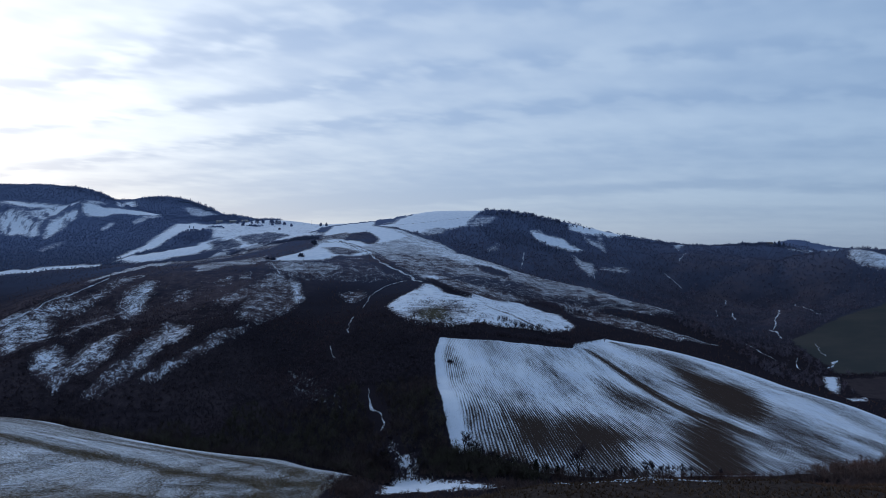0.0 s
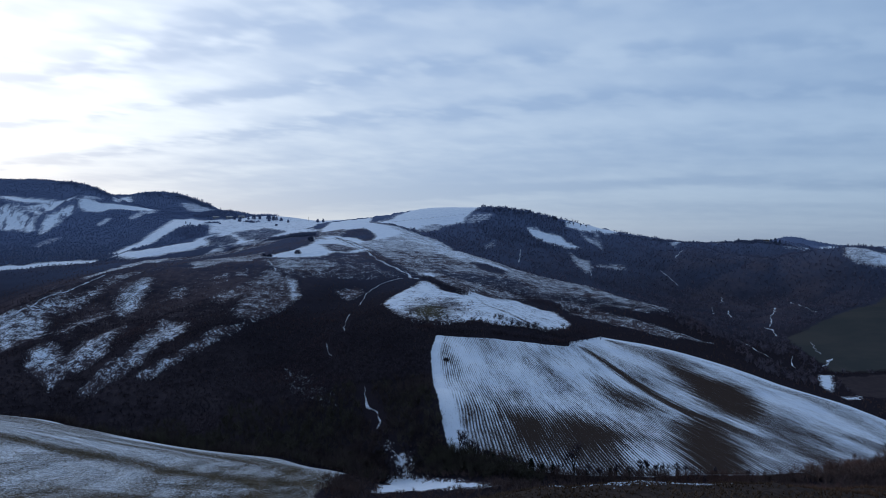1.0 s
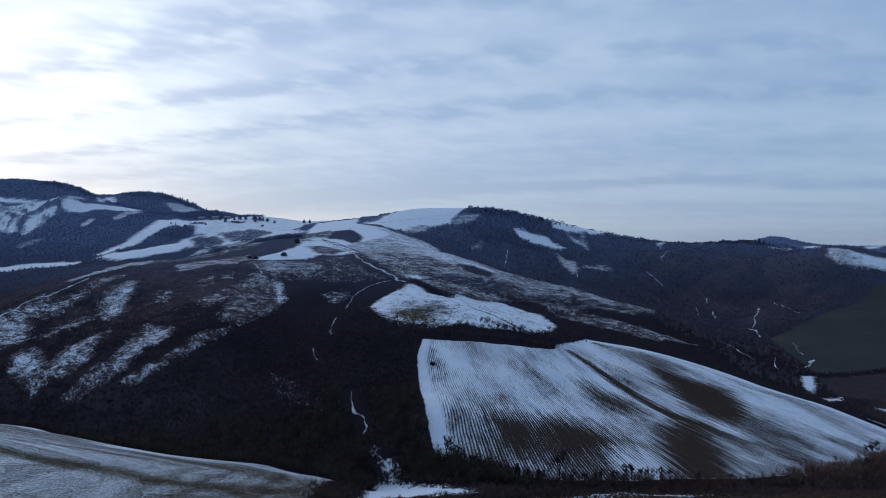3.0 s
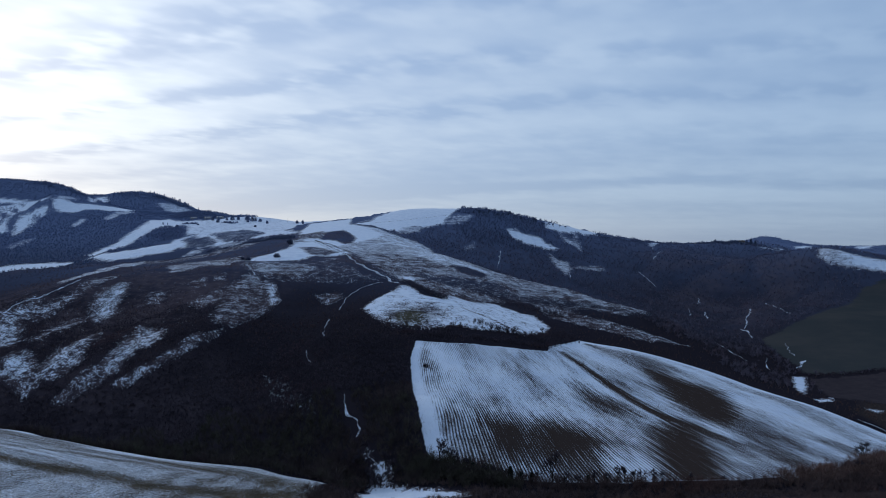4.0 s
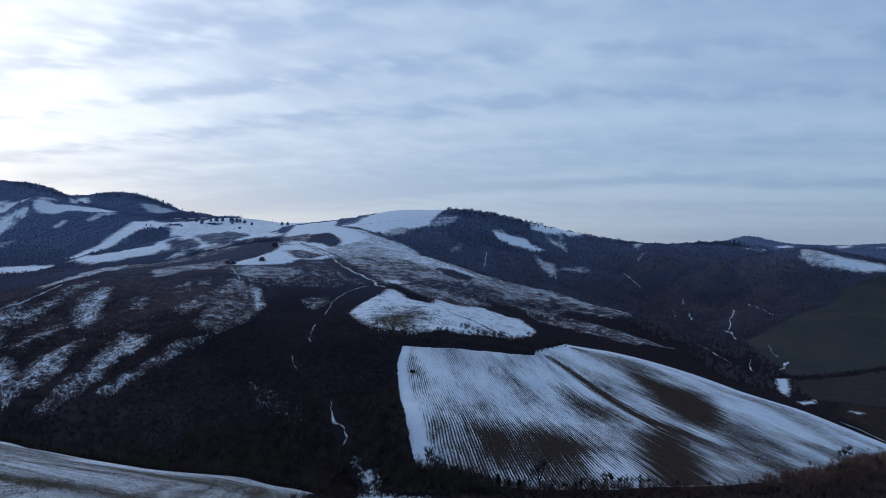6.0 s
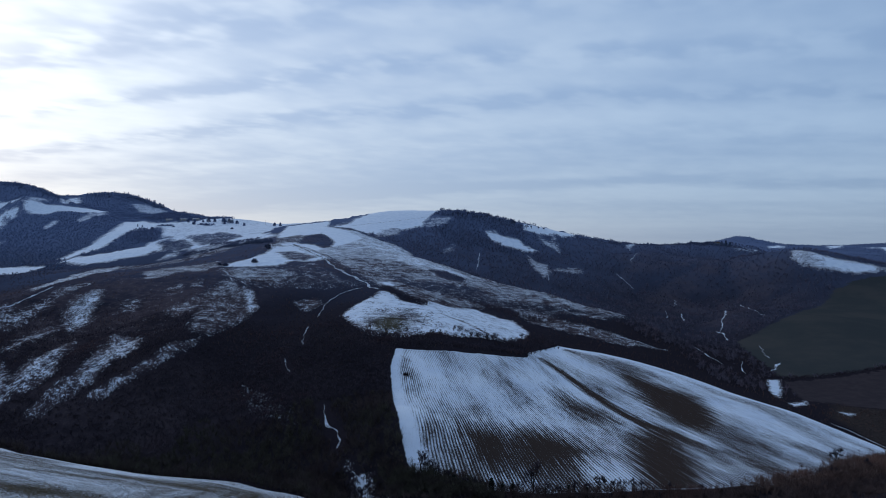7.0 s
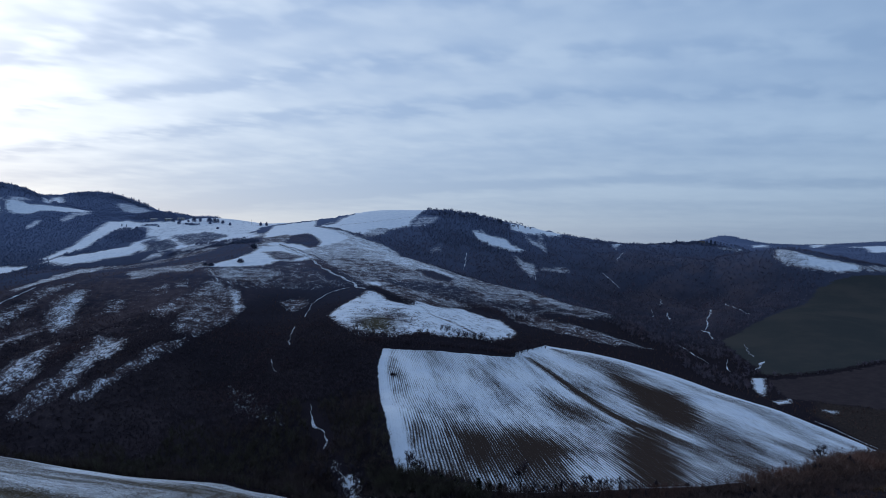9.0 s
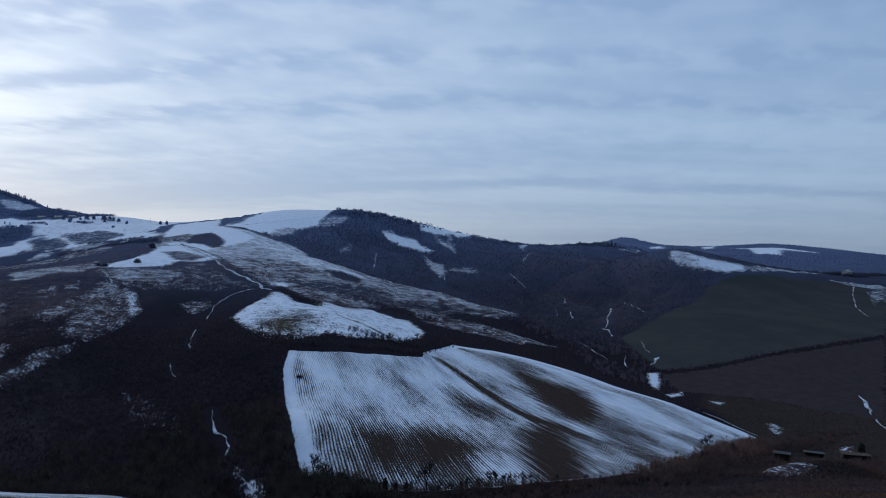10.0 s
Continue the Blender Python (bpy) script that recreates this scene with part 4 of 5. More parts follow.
# Brighter, redder copy of the brown scrub, offsetting the thickets' own shade.
BRIGHT_SCRUB = twig_material("bright_scrub", (0.105, 0.066, 0.060), (0.225, 0.150, 0.130), 0.25)
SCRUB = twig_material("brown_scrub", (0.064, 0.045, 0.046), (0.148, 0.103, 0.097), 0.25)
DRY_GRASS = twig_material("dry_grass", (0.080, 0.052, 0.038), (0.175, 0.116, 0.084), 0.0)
# Far twigs: blue-grey distance haze in the base colour, besides a little frost.
HAZED_TWIGS = twig_material("hazed_twigs", (0.095, 0.124, 0.202), (0.190, 0.240, 0.375), 0.6)
# Lighter, bluer copy of the bare twigs, with valley haze in its tone.
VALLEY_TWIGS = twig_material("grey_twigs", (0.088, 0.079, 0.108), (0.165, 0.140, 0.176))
HOLLOW_TWIGS = hollow_material()
NEEDLES = twig_material("dark_needles", (0.014, 0.019, 0.015), (0.034, 0.042, 0.032))

# ---------------------------------------------------------------- the ground, one sheet to the horizon
def link(mesh, mat, name, parent=None, label=""):
    mesh.materials.append(mat)
    ob = new(name, mesh)
    if parent is not None:
        ob.parent = parent
    return tagged(ob, label)


def part(name, bm, mat, parent, label=""):
    mesh = bpy.data.meshes.new(name)
    bm.to_mesh(mesh)
    bm.free()
    return link(mesh, mat, name, parent, label)


def make_ground():
    gx, gy = spread(-300, 300, 2.2, -4700, 4700, 1.0175, 45), spread(235, 620, 2.0, -4700, 4700, 1.016, 45)
    # Twice as close over the eroded flank and the farms of the far left.
    finer = lambda g, low, high: np.sort(np.r_[g, [(a + b) / 2 for a, b in zip(g, g[1:]) if low < a < high]])
    gx, gy = finer(gx, -1300, -800), finer(gy, 1720, 2100)
    x, y = np.meshgrid(gx, gy)
    kinds = cover(x, y)
    z = relief(x, y, kinds) - 0.4 * np.clip(kinds["plough"] / 2 - 0.3, 0, 1)
    mesh = smooth(grid_mesh("ground", x, y, z))
    for name, values in kinds.items():
        if name != "clear":
            give(mesh, name, values)
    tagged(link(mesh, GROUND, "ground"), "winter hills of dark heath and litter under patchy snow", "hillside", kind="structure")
    return gx, gy, z


def ground_z(x, y):
    """Height of the ground sheet itself, between its grid lines."""
    gx, gy, z = GRID
    x, y = np.asarray(x, float), np.asarray(y, float)
    i, j = np.clip(np.searchsorted(gx, x) - 1, 0, len(gx) - 2), np.clip(np.searchsorted(gy, y) - 1, 0, len(gy) - 2)
    u, v = (x - gx[i]) / (gx[i + 1] - gx[i]), (y - gy[j]) / (gy[j + 1] - gy[j])
    return (z[j, i] * (1 - u) + z[j, i + 1] * u) * (1 - v) + (z[j + 1, i] * (1 - u) + z[j + 1, i + 1] * u) * v


def make_drift(width, amount, line, seed):
    """A ragged ribbon of snow along a stream bed or track, laid on the ground."""
    rng = np.random.default_rng(seed)
    pts = np.array(line, float)
    run = np.r_[0, np.cumsum(np.hypot(*np.diff(pts, axis=0).T))]
    n = max(6, int(run[-1] / max(0.8, width * 0.45)))
    t = np.linspace(0, run[-1], n)
    x, y = np.interp(t, run, pts[:, 0]) + 0.25 * width * wavy(t, 3 + 0 * t, 30 * width, seed + 9, 2), np.interp(t, run, pts[:, 1])
    dx, dy = np.gradient(x), np.gradient(y)
    size = np.hypot(dx, dy) + 1e-9
    sway = width * (0.3 * wavy(t, 0 * t, 40 * width, seed, 1) + 0.55 * wavy(t, 2 + 0 * t, 9 * width, seed + 70, 2))
    half = width * np.clip((0.50 + 0.16 * wavy(t, 9 + 0 * t, 12 * width, seed + 20, 2) + rng.normal(0, 0.07, n)) * (0.5 + 0.4 * amount), 0.08, 1.0) * np.clip(np.minimum(t, run[-1] - t) / (2 * width), 0.2, 1)
    gap = np.clip(0.8 * wavy(t, 5 + 0 * t, 22 * width, seed + 50, 2) + 1.6 * amount - 0.4, 0.05, 1)
    off = np.stack([sway - half * gap, sway - half * gap * 0.3, sway + half * gap * 0.4, sway + half * gap])
    px, py = x - dy / size * off, y + dx / size * off
    z = ground_z(px, py) + 0.10 + 0.0003 * np.hypot(px, py)
    z[0] -= 0.25
    z[-1] -= 0.25
    mesh = smooth(grid_mesh("snow_drift", px, py, z))
    tagged(link(mesh, DRIFT, "snow_drift"), "thin drift of snow lying in a gully or track", "snow", "snow drifts", "structure")


def make_ploughed_field():
    rows, cols = np.arange(262, 502, 1.6), np.arange(-60, 225, 0.21)
    across, y = np.meshgrid(cols, rows)
    s = 430 - y
    x = across * (1 + 0.003 * s) + 0.066 * s
    phase = across / 1.05 + 0.25 * wavy(x, y, 60, 11, 2)
    ridge = (0.5 + 0.5 * np.cos(2 * math.pi * phase)) ** 1.6
    deep = ploughed(x, y)
    rough = np.random.default_rng(5).normal(0, 0.035, x.shape)
    z = relief(x, y) + 0.05 + 0.06 * ridge * np.clip(deep / 6, 0.1, 1) + rough
    centre = (deep[:-1, :-1] + deep[1:, 1:]) / 2
    mesh = smooth(grid_mesh("ploughed_field", x, y, z, centre > 0.4))
    # Bare soil shows through in patches drawn out along the furrows.
    torn = wavy(across, y * 0.05, 3.2, 71, 3)
    left = np.zeros(x.shape)
    for strength, soft, ring in BARE_SOIL.values():
        a = np.clip((inside(x, y, ring) + 0.30 * soft * torn) / (1.6 * soft) + 0.60, 0, 1)
        left = np.maximum(left, strength * a * a * (3 - 2 * a))
    half = 1.7 + np.clip(447 - y, 0, 140) * 0.024
    a = np.clip((half - off_line(x, y, BARE_BAND) + 1.5 * torn) / 5.0 + 0.5, 0, 1) * np.clip((y - 285) / 60, 0.35, 1)
    left = np.maximum(left, 0.93 * a)
    for name, values in (("ridge", ridge), ("margin", np.minimum(off_line(x, y, FIELD_MARGIN[0]) - np.clip((420 - y) / 30, 0, 4), off_line(x, y, FIELD_MARGIN[1]))), ("phase", phase), ("down", y), ("bare", left)):
        give(mesh, name, values)
    tagged(link(mesh, PLOUGH, "ploughed_field"), "ploughed field with snow lying between dark furrows", "field", kind="structure")


GRID = make_ground()
make_ploughed_field()
for number, (width, amount, line) in enumerate(TRACKS.values()):
    if amount >= 0.4:
        make_drift(width, amount, line, 100 + number)


def height(x, y):
    return float(ground_z(x, y))


# ---------------------------------------------------------------- trees and scrub
def blade(start, end, width, rng):
    """A thin tapered twig: one long triangle."""
    way = end - start
    side = np.cross(way, rng.normal(size=3))
    side *= width / (np.linalg.norm(side) + 1e-9) / 2
    return [start - side, start + side, end]


def bush_shape(seed, stems=8, twigs=4, tall=1.0, wide=0.45, thick=0.035):
    """A leafless bush of unit height, as triangles (n, 3, 3)."""
    rng = np.random.default_rng(seed)
    tris = []
    for _ in range(stems):
        a, lean = rng.uniform(0, 2 * math.pi), rng.uniform(0.1, 1) * wide
        foot = np.array([rng.normal(0, 0.08), rng.normal(0, 0.08), -0.05])
        tip = np.array([math.cos(a) * lean, math.sin(a) * lean, tall * rng.uniform(0.7, 1.0)])
        tris.append(blade(foot, tip, thick * 1.6, rng))
        for _ in range(twigs):
            at = foot + (tip - foot) * rng.uniform(0.3, 0.85)
            end = at + np.array([rng.normal(0, 0.16), rng.normal(0, 0.16), rng.uniform(0.1, 0.3)])
            tris.append(blade(at, end, thick, rng))
    return np.array(tris)


def crown_shape(seed, arms=20, thick=0.05):
    """A leafless tree of unit height seen from far off: a stem and limbs fanning out into a dome."""
    rng = np.random.default_rng(seed)
    tris = [blade(np.array([0, 0, -0.05]), np.array([rng.normal(0, 0.05), rng.normal(0, 0.05), 0.8]), thick * 1.3, rng)]
    for _ in range(arms):
        a, h = rng.uniform(0, 2 * math.pi), rng.uniform(0.0, 1.0)
        r = 0.5 * math.sqrt(1 - (h * 0.93) ** 2) * rng.uniform(0.75, 1.1)
        foot = np.array([0, 0, rng.uniform(0.12, 0.45)]) + rng.normal(0, 0.06, 3)
        tris.append(blade(foot, np.array([r * math.cos(a), r * math.sin(a), 0.32 + 0.66 * h * rng.uniform(0.85, 1.08)]), thick, rng))
    return np.array(tris)


def tuft_shape(seed, blades=8):
    """A tuft of dry grass of unit height."""
    rng = np.random.default_rng(seed)
    tips = [np.array([rng.normal(0, 0.35), rng.normal(0, 0.35), rng.uniform(0.6, 1.0)]) for _ in range(blades)]
    return np.array([blade(np.array([rng.normal(0, 0.12), rng.normal(0, 0.12), -0.05]), tip, 0.22, rng) for tip in tips])


def conifer_shape(seed, tiers=6, arms=5):
    """A small spruce of unit height: drooping arms, wider towards the foot."""
    rng = np.random.default_rng(seed)
    tris = [blade(np.array([0, 0, -0.05]), np.array([0, 0, 1.0]), 0.05, rng)]
    for i in range(tiers):
        h = 0.12 + 0.8 * i / tiers
        reach = 0.24 * (1 - h) + 0.03
        for j in range(arms):
            a = 2 * math.pi * (j + rng.uniform(-0.3, 0.3)) / arms + i
            r = reach * rng.uniform(0.7, 1.15)
            d = np.array([math.cos(a), math.sin(a), 0])
            side = np.array([-d[1], d[0], 0]) * r * 0.55
            tris.append([np.array([0, 0, h + 0.14]), d * r + side + (0, 0, h - 0.03), d * r - side + (0, 0, h - 0.05)])
    return np.array(tris)


def scatter(name, shapes, x, y, tall, wide, mat, label, category, seed=1):
    """Many plants, too many to count, in one mesh that stands on the ground."""
    rng = np.random.default_rng(seed)
    z = ground_z(x, y)
    turn = rng.uniform(0, 2 * math.pi, len(x))
    kind = rng.integers(0, len(shapes), len(x))
    blocks = []
    for n, shape in enumerate(shapes):
        pick = kind == n
        c, s = np.cos(turn[pick])[:, None, None], np.sin(turn[pick])[:, None, None]
        t, w = tall[pick][:, None, None], wide[pick][:, None, None]
        px, py, pz = shape[None, :, :, 0] * w, shape[None, :, :, 1] * w, shape[None, :, :, 2] * t
        q = np.stack([c * px - s * py + x[pick][:, None, None], s * px + c * py + y[pick][:, None, None], pz + z[pick][:, None, None]], -1)
        blocks.append(q.reshape(-1, 3))
    verts = np.concatenate(blocks)
    mesh = poly_mesh(name, verts, np.arange(len(verts)).reshape(-1, 3))
    return tagged(link(mesh, mat, name), label, category, kind="stuff")


def sown(x0, x1, y0, y1, step, seed):
    """Places on a shaken grid."""
    rng = np.random.default_rng(seed)
    x, y = np.meshgrid(np.arange(x0, x1, step), np.arange(y0, y1, step))
    return x.ravel() + rng.uniform(-0.5, 0.5, x.size) * step, y.ravel() + rng.uniform(-0.5, 0.5, x.size) * step


def open_ground(x, y):
    """Metres inside the nearest ground that bears no wood."""
    k = cover(x, y)
    return np.max([k["clear"], k["plough"], k["fore"], k["green"], k["earth"]], 0), k


BUSHES = [bush_shape(s, 9, 7, 1.0, 0.55, 0.022) for s in range(6)]
THIN_TREES = [bush_shape(20 + s, 3, 18, 1.0, 0.34, 0.012) for s in range(6)]
SPRUCES = [conifer_shape(40 + s, 5, 4) for s in range(4)]
FAR_TREES = [crown_shape(60 + s, 11, 0.10) for s in range(5)]
CROWNS = [crown_shape(80 + s, 24, 0.045) for s in range(6)]
VALLEY_TREES = [crown_shape(90 + s, 15, 0.07) for s in range(6)]
FINE_CROWNS = [crown_shape(100 + s, 34, 0.026) for s in range(6)]
TUFTS = [tuft_shape(s) for s in range(5)]
MID_TREES = [bush_shape(70 + s, 5, 3, 1.0, 0.5, 0.05) for s in range(5)]


def make_woods():
    rng = np.random.default_rng(2)
    # The bowl between the gullied slope and the ploughed field.
    x, y = sown(-330, 20, 270, 560, 2.2, 21)
    free, _ = open_ground(x, y)
    dark = np.clip(1.1 - np.maximum(0, y - 470 + 0.25 * (x + 120)) / 60, 0.12, 1) * np.where(x < -150, np.clip(0.75 + 0.5 * wavy(x, y, 60, 31), 0.4, 1), 1)
    keep = (free < -1.5) & (rng.uniform(size=x.size) < dark)
    x, y = x[keep], y[keep]
    tall = rng.uniform(1.8, 4.2, x.size) * np.clip(1.25 - (y - 290) / 330, 0.5, 1.25)
    low = y - 0.10 * x < 372 + 14 * wavy(x, y, 45, 34, 2)
    scatter("bare_woodland", CROWNS, x[~low], y[~low], tall[~low], tall[~low] * 1.25, TWIGS, "dense leafless winter woodland filling a dark hollow", "woodland", 3)
    # Taller trees crowd the foot of the hollow.
    x, y, tall = x[low], y[low], tall[low]
    tall = tall * np.clip(rng.normal(1.25, 0.45, x.size), 0.6, 2.4)
    scatter("hollow_trees", FINE_CROWNS, x, y, tall, tall * 0.95, HOLLOW_TWIGS, "tall bare trees with reddish and olive twigs in a hollow", "woodland", 15)
    # Low heath and scrub on the open slopes.
    x, y = sown(-420, 330, 380, 800, 4.4, 22)
    free, k = open_ground(x, y)
    keep = (np.max([k["plough"], k["fore"], k["green"], k["earth"]], 0) < -1) & (k["share"] < 0.7) & (rng.uniform(size=x.size) < np.clip(0.45 + 0.5 * wavy(x, y, 70, 32), 0.08, 1))
    x, y, inner = x[keep], y[keep], k["clear"][keep]
    tall = rng.uniform(0.7, 2.0, x.size) * np.where(inner > 0, 0.55, 1)
    scatter("heath_scrub", MID_TREES, x, y, tall, tall * 1.5, SCRUB, "low brown winter scrub on the open slopes", "scrub", 4)
    # Woods of the valley behind the spur, up to the ridge.
    x, y = sown(-60, 760, 470, 1330, 5.4, 23)
    free, _ = open_ground(x, y)
    behind = (y > 640 + (150 - x) * np.where(x < 40, 1.75, 1.3)) | (x > 225)
    keep = (free < -2) & behind & (rng.uniform(size=x.size) < np.clip(0.75 + 0.5 * wavy(x, y, 120, 33), 0.15, 1)) & ((x < 640) | (y > 950))
    x, y = x[keep], y[keep]
    tall = rng.uniform(2.4, 6.6, x.size)
    scatter("valley_woodland", VALLEY_TREES, x, y, tall, tall * 1.2, VALLEY_TWIGS, "leafless brown woodland on the slopes of a valley", "woodland", 5)
    # Woods of the far left hills.
    x, y = sown(-1700, -420, 950, 2500, 6.3, 24)
    free, _ = open_ground(x, y)
    keep = (free < -3) & (rng.uniform(size=x.size) < 0.8) & ((y > 1750) | (x < -520))
    x, y = x[keep], y[keep]
    tall = rng.uniform(2.5, 6.5, x.size)
    scatter("mountain_woodland", FAR_TREES, x, y, tall, tall * 1.3, HAZED_TWIGS, "bare woodland with frosty twigs and painted-in haze over distant mountain slopes", "woodland", 6)
    # Spruces along the crest of the two wooded tops, and on the far hills.
    x, y = sown(-1180, -830, 2350, 2720, 11.0, 25)
    keep = np.hypot((x + 990) / 150, (y - 2590) / 130) < 1
    x2, y2 = sown(900, 3000, 1500, 3400, 14.5, 26)
    keep2 = np.hypot((x2 - 1540) / 140, (y2 - 3000) / 90) < 1
    keep2 |= (cover(x2, y2)["share"] < 0.3) & (wavy(x2, y2, 420, 36, 2) > -0.5)
    x, y = np.r_[x[keep], x2[keep2]], np.r_[y[keep], y2[keep2]]
    tall = rng.uniform(2.5, 7, x.size)
    scatter("spruce_wood", SPRUCES + FAR_TREES, x, y, tall, tall * 1.4, HAZED_TWIGS, "spruce wood tinted with painted-in haze on a distant hilltop", "woodland", 7)
    # The thick copse at the foot of the snowy dome.
    x, y = sown(60, 330, 1080, 1300, 5.0, 27)
    free, _ = open_ground(x, y)
    keep = (free < -3) & (np.hypot((x - 140) / 90, (y - 1190) / 110) < 1 + 0.2 * wavy(x, y, 50, 37))
    x, y = x[keep], y[keep]
    tall = rng.uniform(3.0, 6.5, x.size) + 3.0 * (rng.uniform(size=x.size) < 0.2)
    scatter("hilltop_copse", VALLEY_TREES, x, y, tall, tall * 0.9, TWIGS, "thick bare copse on the shoulder of a snowy hill", "woodland", 8)
    # Brambles and thorn between the near bank and the stream.
    x, y = sown(-45, 290, 145, 300, 2.3, 28)
    free, _ = open_ground(x, y)
    keep = (free < -1) & (rng.uniform(size=x.size) < 0.8)
    x, y = x[keep], y[keep]
    tall = rng.uniform(0.8, 2.4, x.size) + 3.0 * np.clip(1 - off_line(x, y, STREAM_LINE) / 12, 0, 1)
    scatter("stream_thicket", FINE_CROWNS, x, y, tall, tall * 1.3, SCRUB, "reddish-brown leafless thicket along a stream", "thicket", 9)


def make_yard_scrub():
    """Rough brown growth about the farmyard, and dry grass on its earth mound."""
    rng = np.random.default_rng(14)
    x, y = sown(225, 480, 225, 450, 3.6, 30)
    free, _ = open_ground(x, y)
    keep = (inside(x, y, YARD) > 0) & (free < -1) & (rng.uniform(size=x.size) < 0.55 + 0.6 * wavy(x, y, 30, 39))
    x, y = x[keep], y[keep]
    tall = rng.uniform(0.6, 2.6, x.size)
    scatter("yard_scrub", FINE_CROWNS, x, y, tall, tall * 1.3, SCRUB, "rough brown scrub on waste ground round a farmyard", "scrub", 13)
    x, y = sown(188, 266, 236, 266, 0.9, 31)
    keep = (np.hypot((x - 225) / 36, (y - 251) / 11) < 1) & (cover(x, y)["share"] < 0.3)
    x, y = x[keep], y[keep]
    tall = rng.uniform(0.4, 1.2, x.size)
    scatter("mound_grass", TUFTS, x, y, tall, tall, DRY_GRASS, "dry yellow-brown grass on an earth mound", "grass", 14)


def make_bank():
    """The near bank: dry grass, and crusts of old snow along its crest."""
    rng = np.random.default_rng(12)
    x, y = sown(-5, 150, 88, 158, 0.85, 29)
    keep = (inside(x, y, BANK) > 0) & (rng.uniform(size=x.size) < 0.5 + 0.5 * wavy(x, y, 14, 38))
    x, y = x[keep], y[keep]
    tall = rng.uniform(0.25, 0.8, x.size)
    scatter("bank_grass", TUFTS, x, y, tall, tall * 1.1, DRY_GRASS, "dry brown winter grass on a near bank", "grass", 10)
    lump = np.array([[(0.5 * math.cos(a), 0.5 * math.sin(a), -0.3), (0.5 * math.cos(a + 1.26), 0.5 * math.sin(a + 1.26), -0.3), (0, 0, 0.35)] for a in np.arange(5) * 1.2566])
    t = rng.uniform(0, 1, 800)
    x, y = np.interp(t, [0, 0.2, 0.45, 0.75, 1], [19, 26, 35, 46, 57]), np.interp(t, [0, 0.2, 0.45, 0.75, 1], [133, 127.5, 124.5, 124, 128])
    size = rng.uniform(0.25, 1.1, t.size)
    scatter("snow_crust", [lump], x + rng.normal(0, 0.5, t.size), y - 3 + rng.normal(0, 2.2, t.size), size * 0.7, size, DRIFT, "scattered crusts of old snow along a grassy bank", "snow", 11)


STREAM_LINE = [(p[0], p[1]) for p in STREAM]
make_woods()
make_bank()
make_yard_scrub()


def branch(bm, a, b, ra, rb, sides=5):
    """A tapered limb from a to b."""
    way = (b - a).normalized()
    u = way.orthogonal().normalized()
    v = way.cross(u)
    rings = [[bm.verts.new(c + r * (math.cos(t) * u + math.sin(t) * v)) for t in (2 * math.pi * i / sides for i in range(sides))] for c, r in ((a, ra), (b, rb))]
    for i in range(sides):
        bm.faces.new((rings[0][i], rings[0][(i + 1) % sides], rings[1][(i + 1) % sides], rings[1][i]))


def bare_tree(seed, tall, spread_out, twig=0.035):
    """A leafless broadleaf tree: trunk with limbs, and a crown of twigs."""
    rng = random.Random(seed)
    wood, crown = bmesh.new(), bmesh.new()

    def twigs(a, way, length, count):
        for _ in range(count):
            d = (way + Vector((rng.gauss(0, 0.55), rng.gauss(0, 0.55), rng.gauss(0.15, 0.4)))).normalized()
            end = a + d * length * rng.uniform(0.6, 1.3)
            side = d.orthogonal().normalized() * twig
            crown.faces.new([crown.verts.new(p) for p in (a - side, a + side, end)])
            for _ in range(2):
                s = a + (end - a) * rng.uniform(0.25, 0.9)
                e = s + (d + Vector((rng.gauss(0, 0.7), rng.gauss(0, 0.7), rng.gauss(0.1, 0.5)))).normalized() * length * 0.5
                crown.faces.new([crown.verts.new(p) for p in (s - side * 0.7, s + side * 0.7, e)])

    def grow(a, way, length, r, level):
        b = a + way * length
        if level == 4:
            twigs(a, way, length * 1.5, 4)
            return
        branch(wood, a, b, r, r * 0.6, 6 - level)
        for i in range((4, 3, 3, 3)[level]):
            lean = rng.uniform(0.3, 0.95) * spread_out
            side = way.orthogonal().normalized()
            side.rotate(Matrix.Rotation(rng.uniform(0, 2 * math.pi), 3, way))
            start = a + (b - a) * (rng.uniform(0.45, 1.0) if i else 1.0)
            grow(start, (way + side * lean * (1 if i else 0.35) + Vector((0, 0, 0.1))).normalized(), length * rng.uniform(0.55, 0.82), r * 0.55, level + 1)

    grow(Vector((0, 0, -0.3)), Vector((rng.uniform(-0.06, 0.06), rng.uniform(-0.06, 0.06), 1)).normalized(), tall * 0.34, tall * 0.026, 0)
    tree = new("bare_tree")
    part("trunk", wood, BARK, tree)
    part("crown", crown, TWIGS, tree)
    return tree


def round_bush(seed, tall, wide, name="round_bush"):
    """A dense leafless bush or round-headed tree: a few stems, and a dome of many twigs."""
    rng = random.Random(seed)
    wood, crown = bmesh.new(), bmesh.new()
    for _ in range(5):
        branch(wood, Vector((rng.gauss(0, 0.15), rng.gauss(0, 0.15), -0.3)), Vector((rng.gauss(0, 0.25) * wide, rng.gauss(0, 0.25) * wide, tall * 0.6)), 0.09, 0.03, 4)
    for _ in range(420):
        a, h = rng.uniform(0, 2 * math.pi), rng.random()
        r = wide / 2 * math.sqrt(1 - (0.95 * h) ** 2) * rng.uniform(0.55, 1.08)
        end = Vector((r * math.cos(a), r * math.sin(a), tall * (0.12 + 0.85 * h * rng.uniform(0.7, 1.05))))
        foot = end * rng.uniform(0.35, 0.7)
        side = (end - foot).orthogonal().normalized() * 0.11
        crown.faces.new([crown.verts.new(p) for p in (foot - side, foot + side, end)])
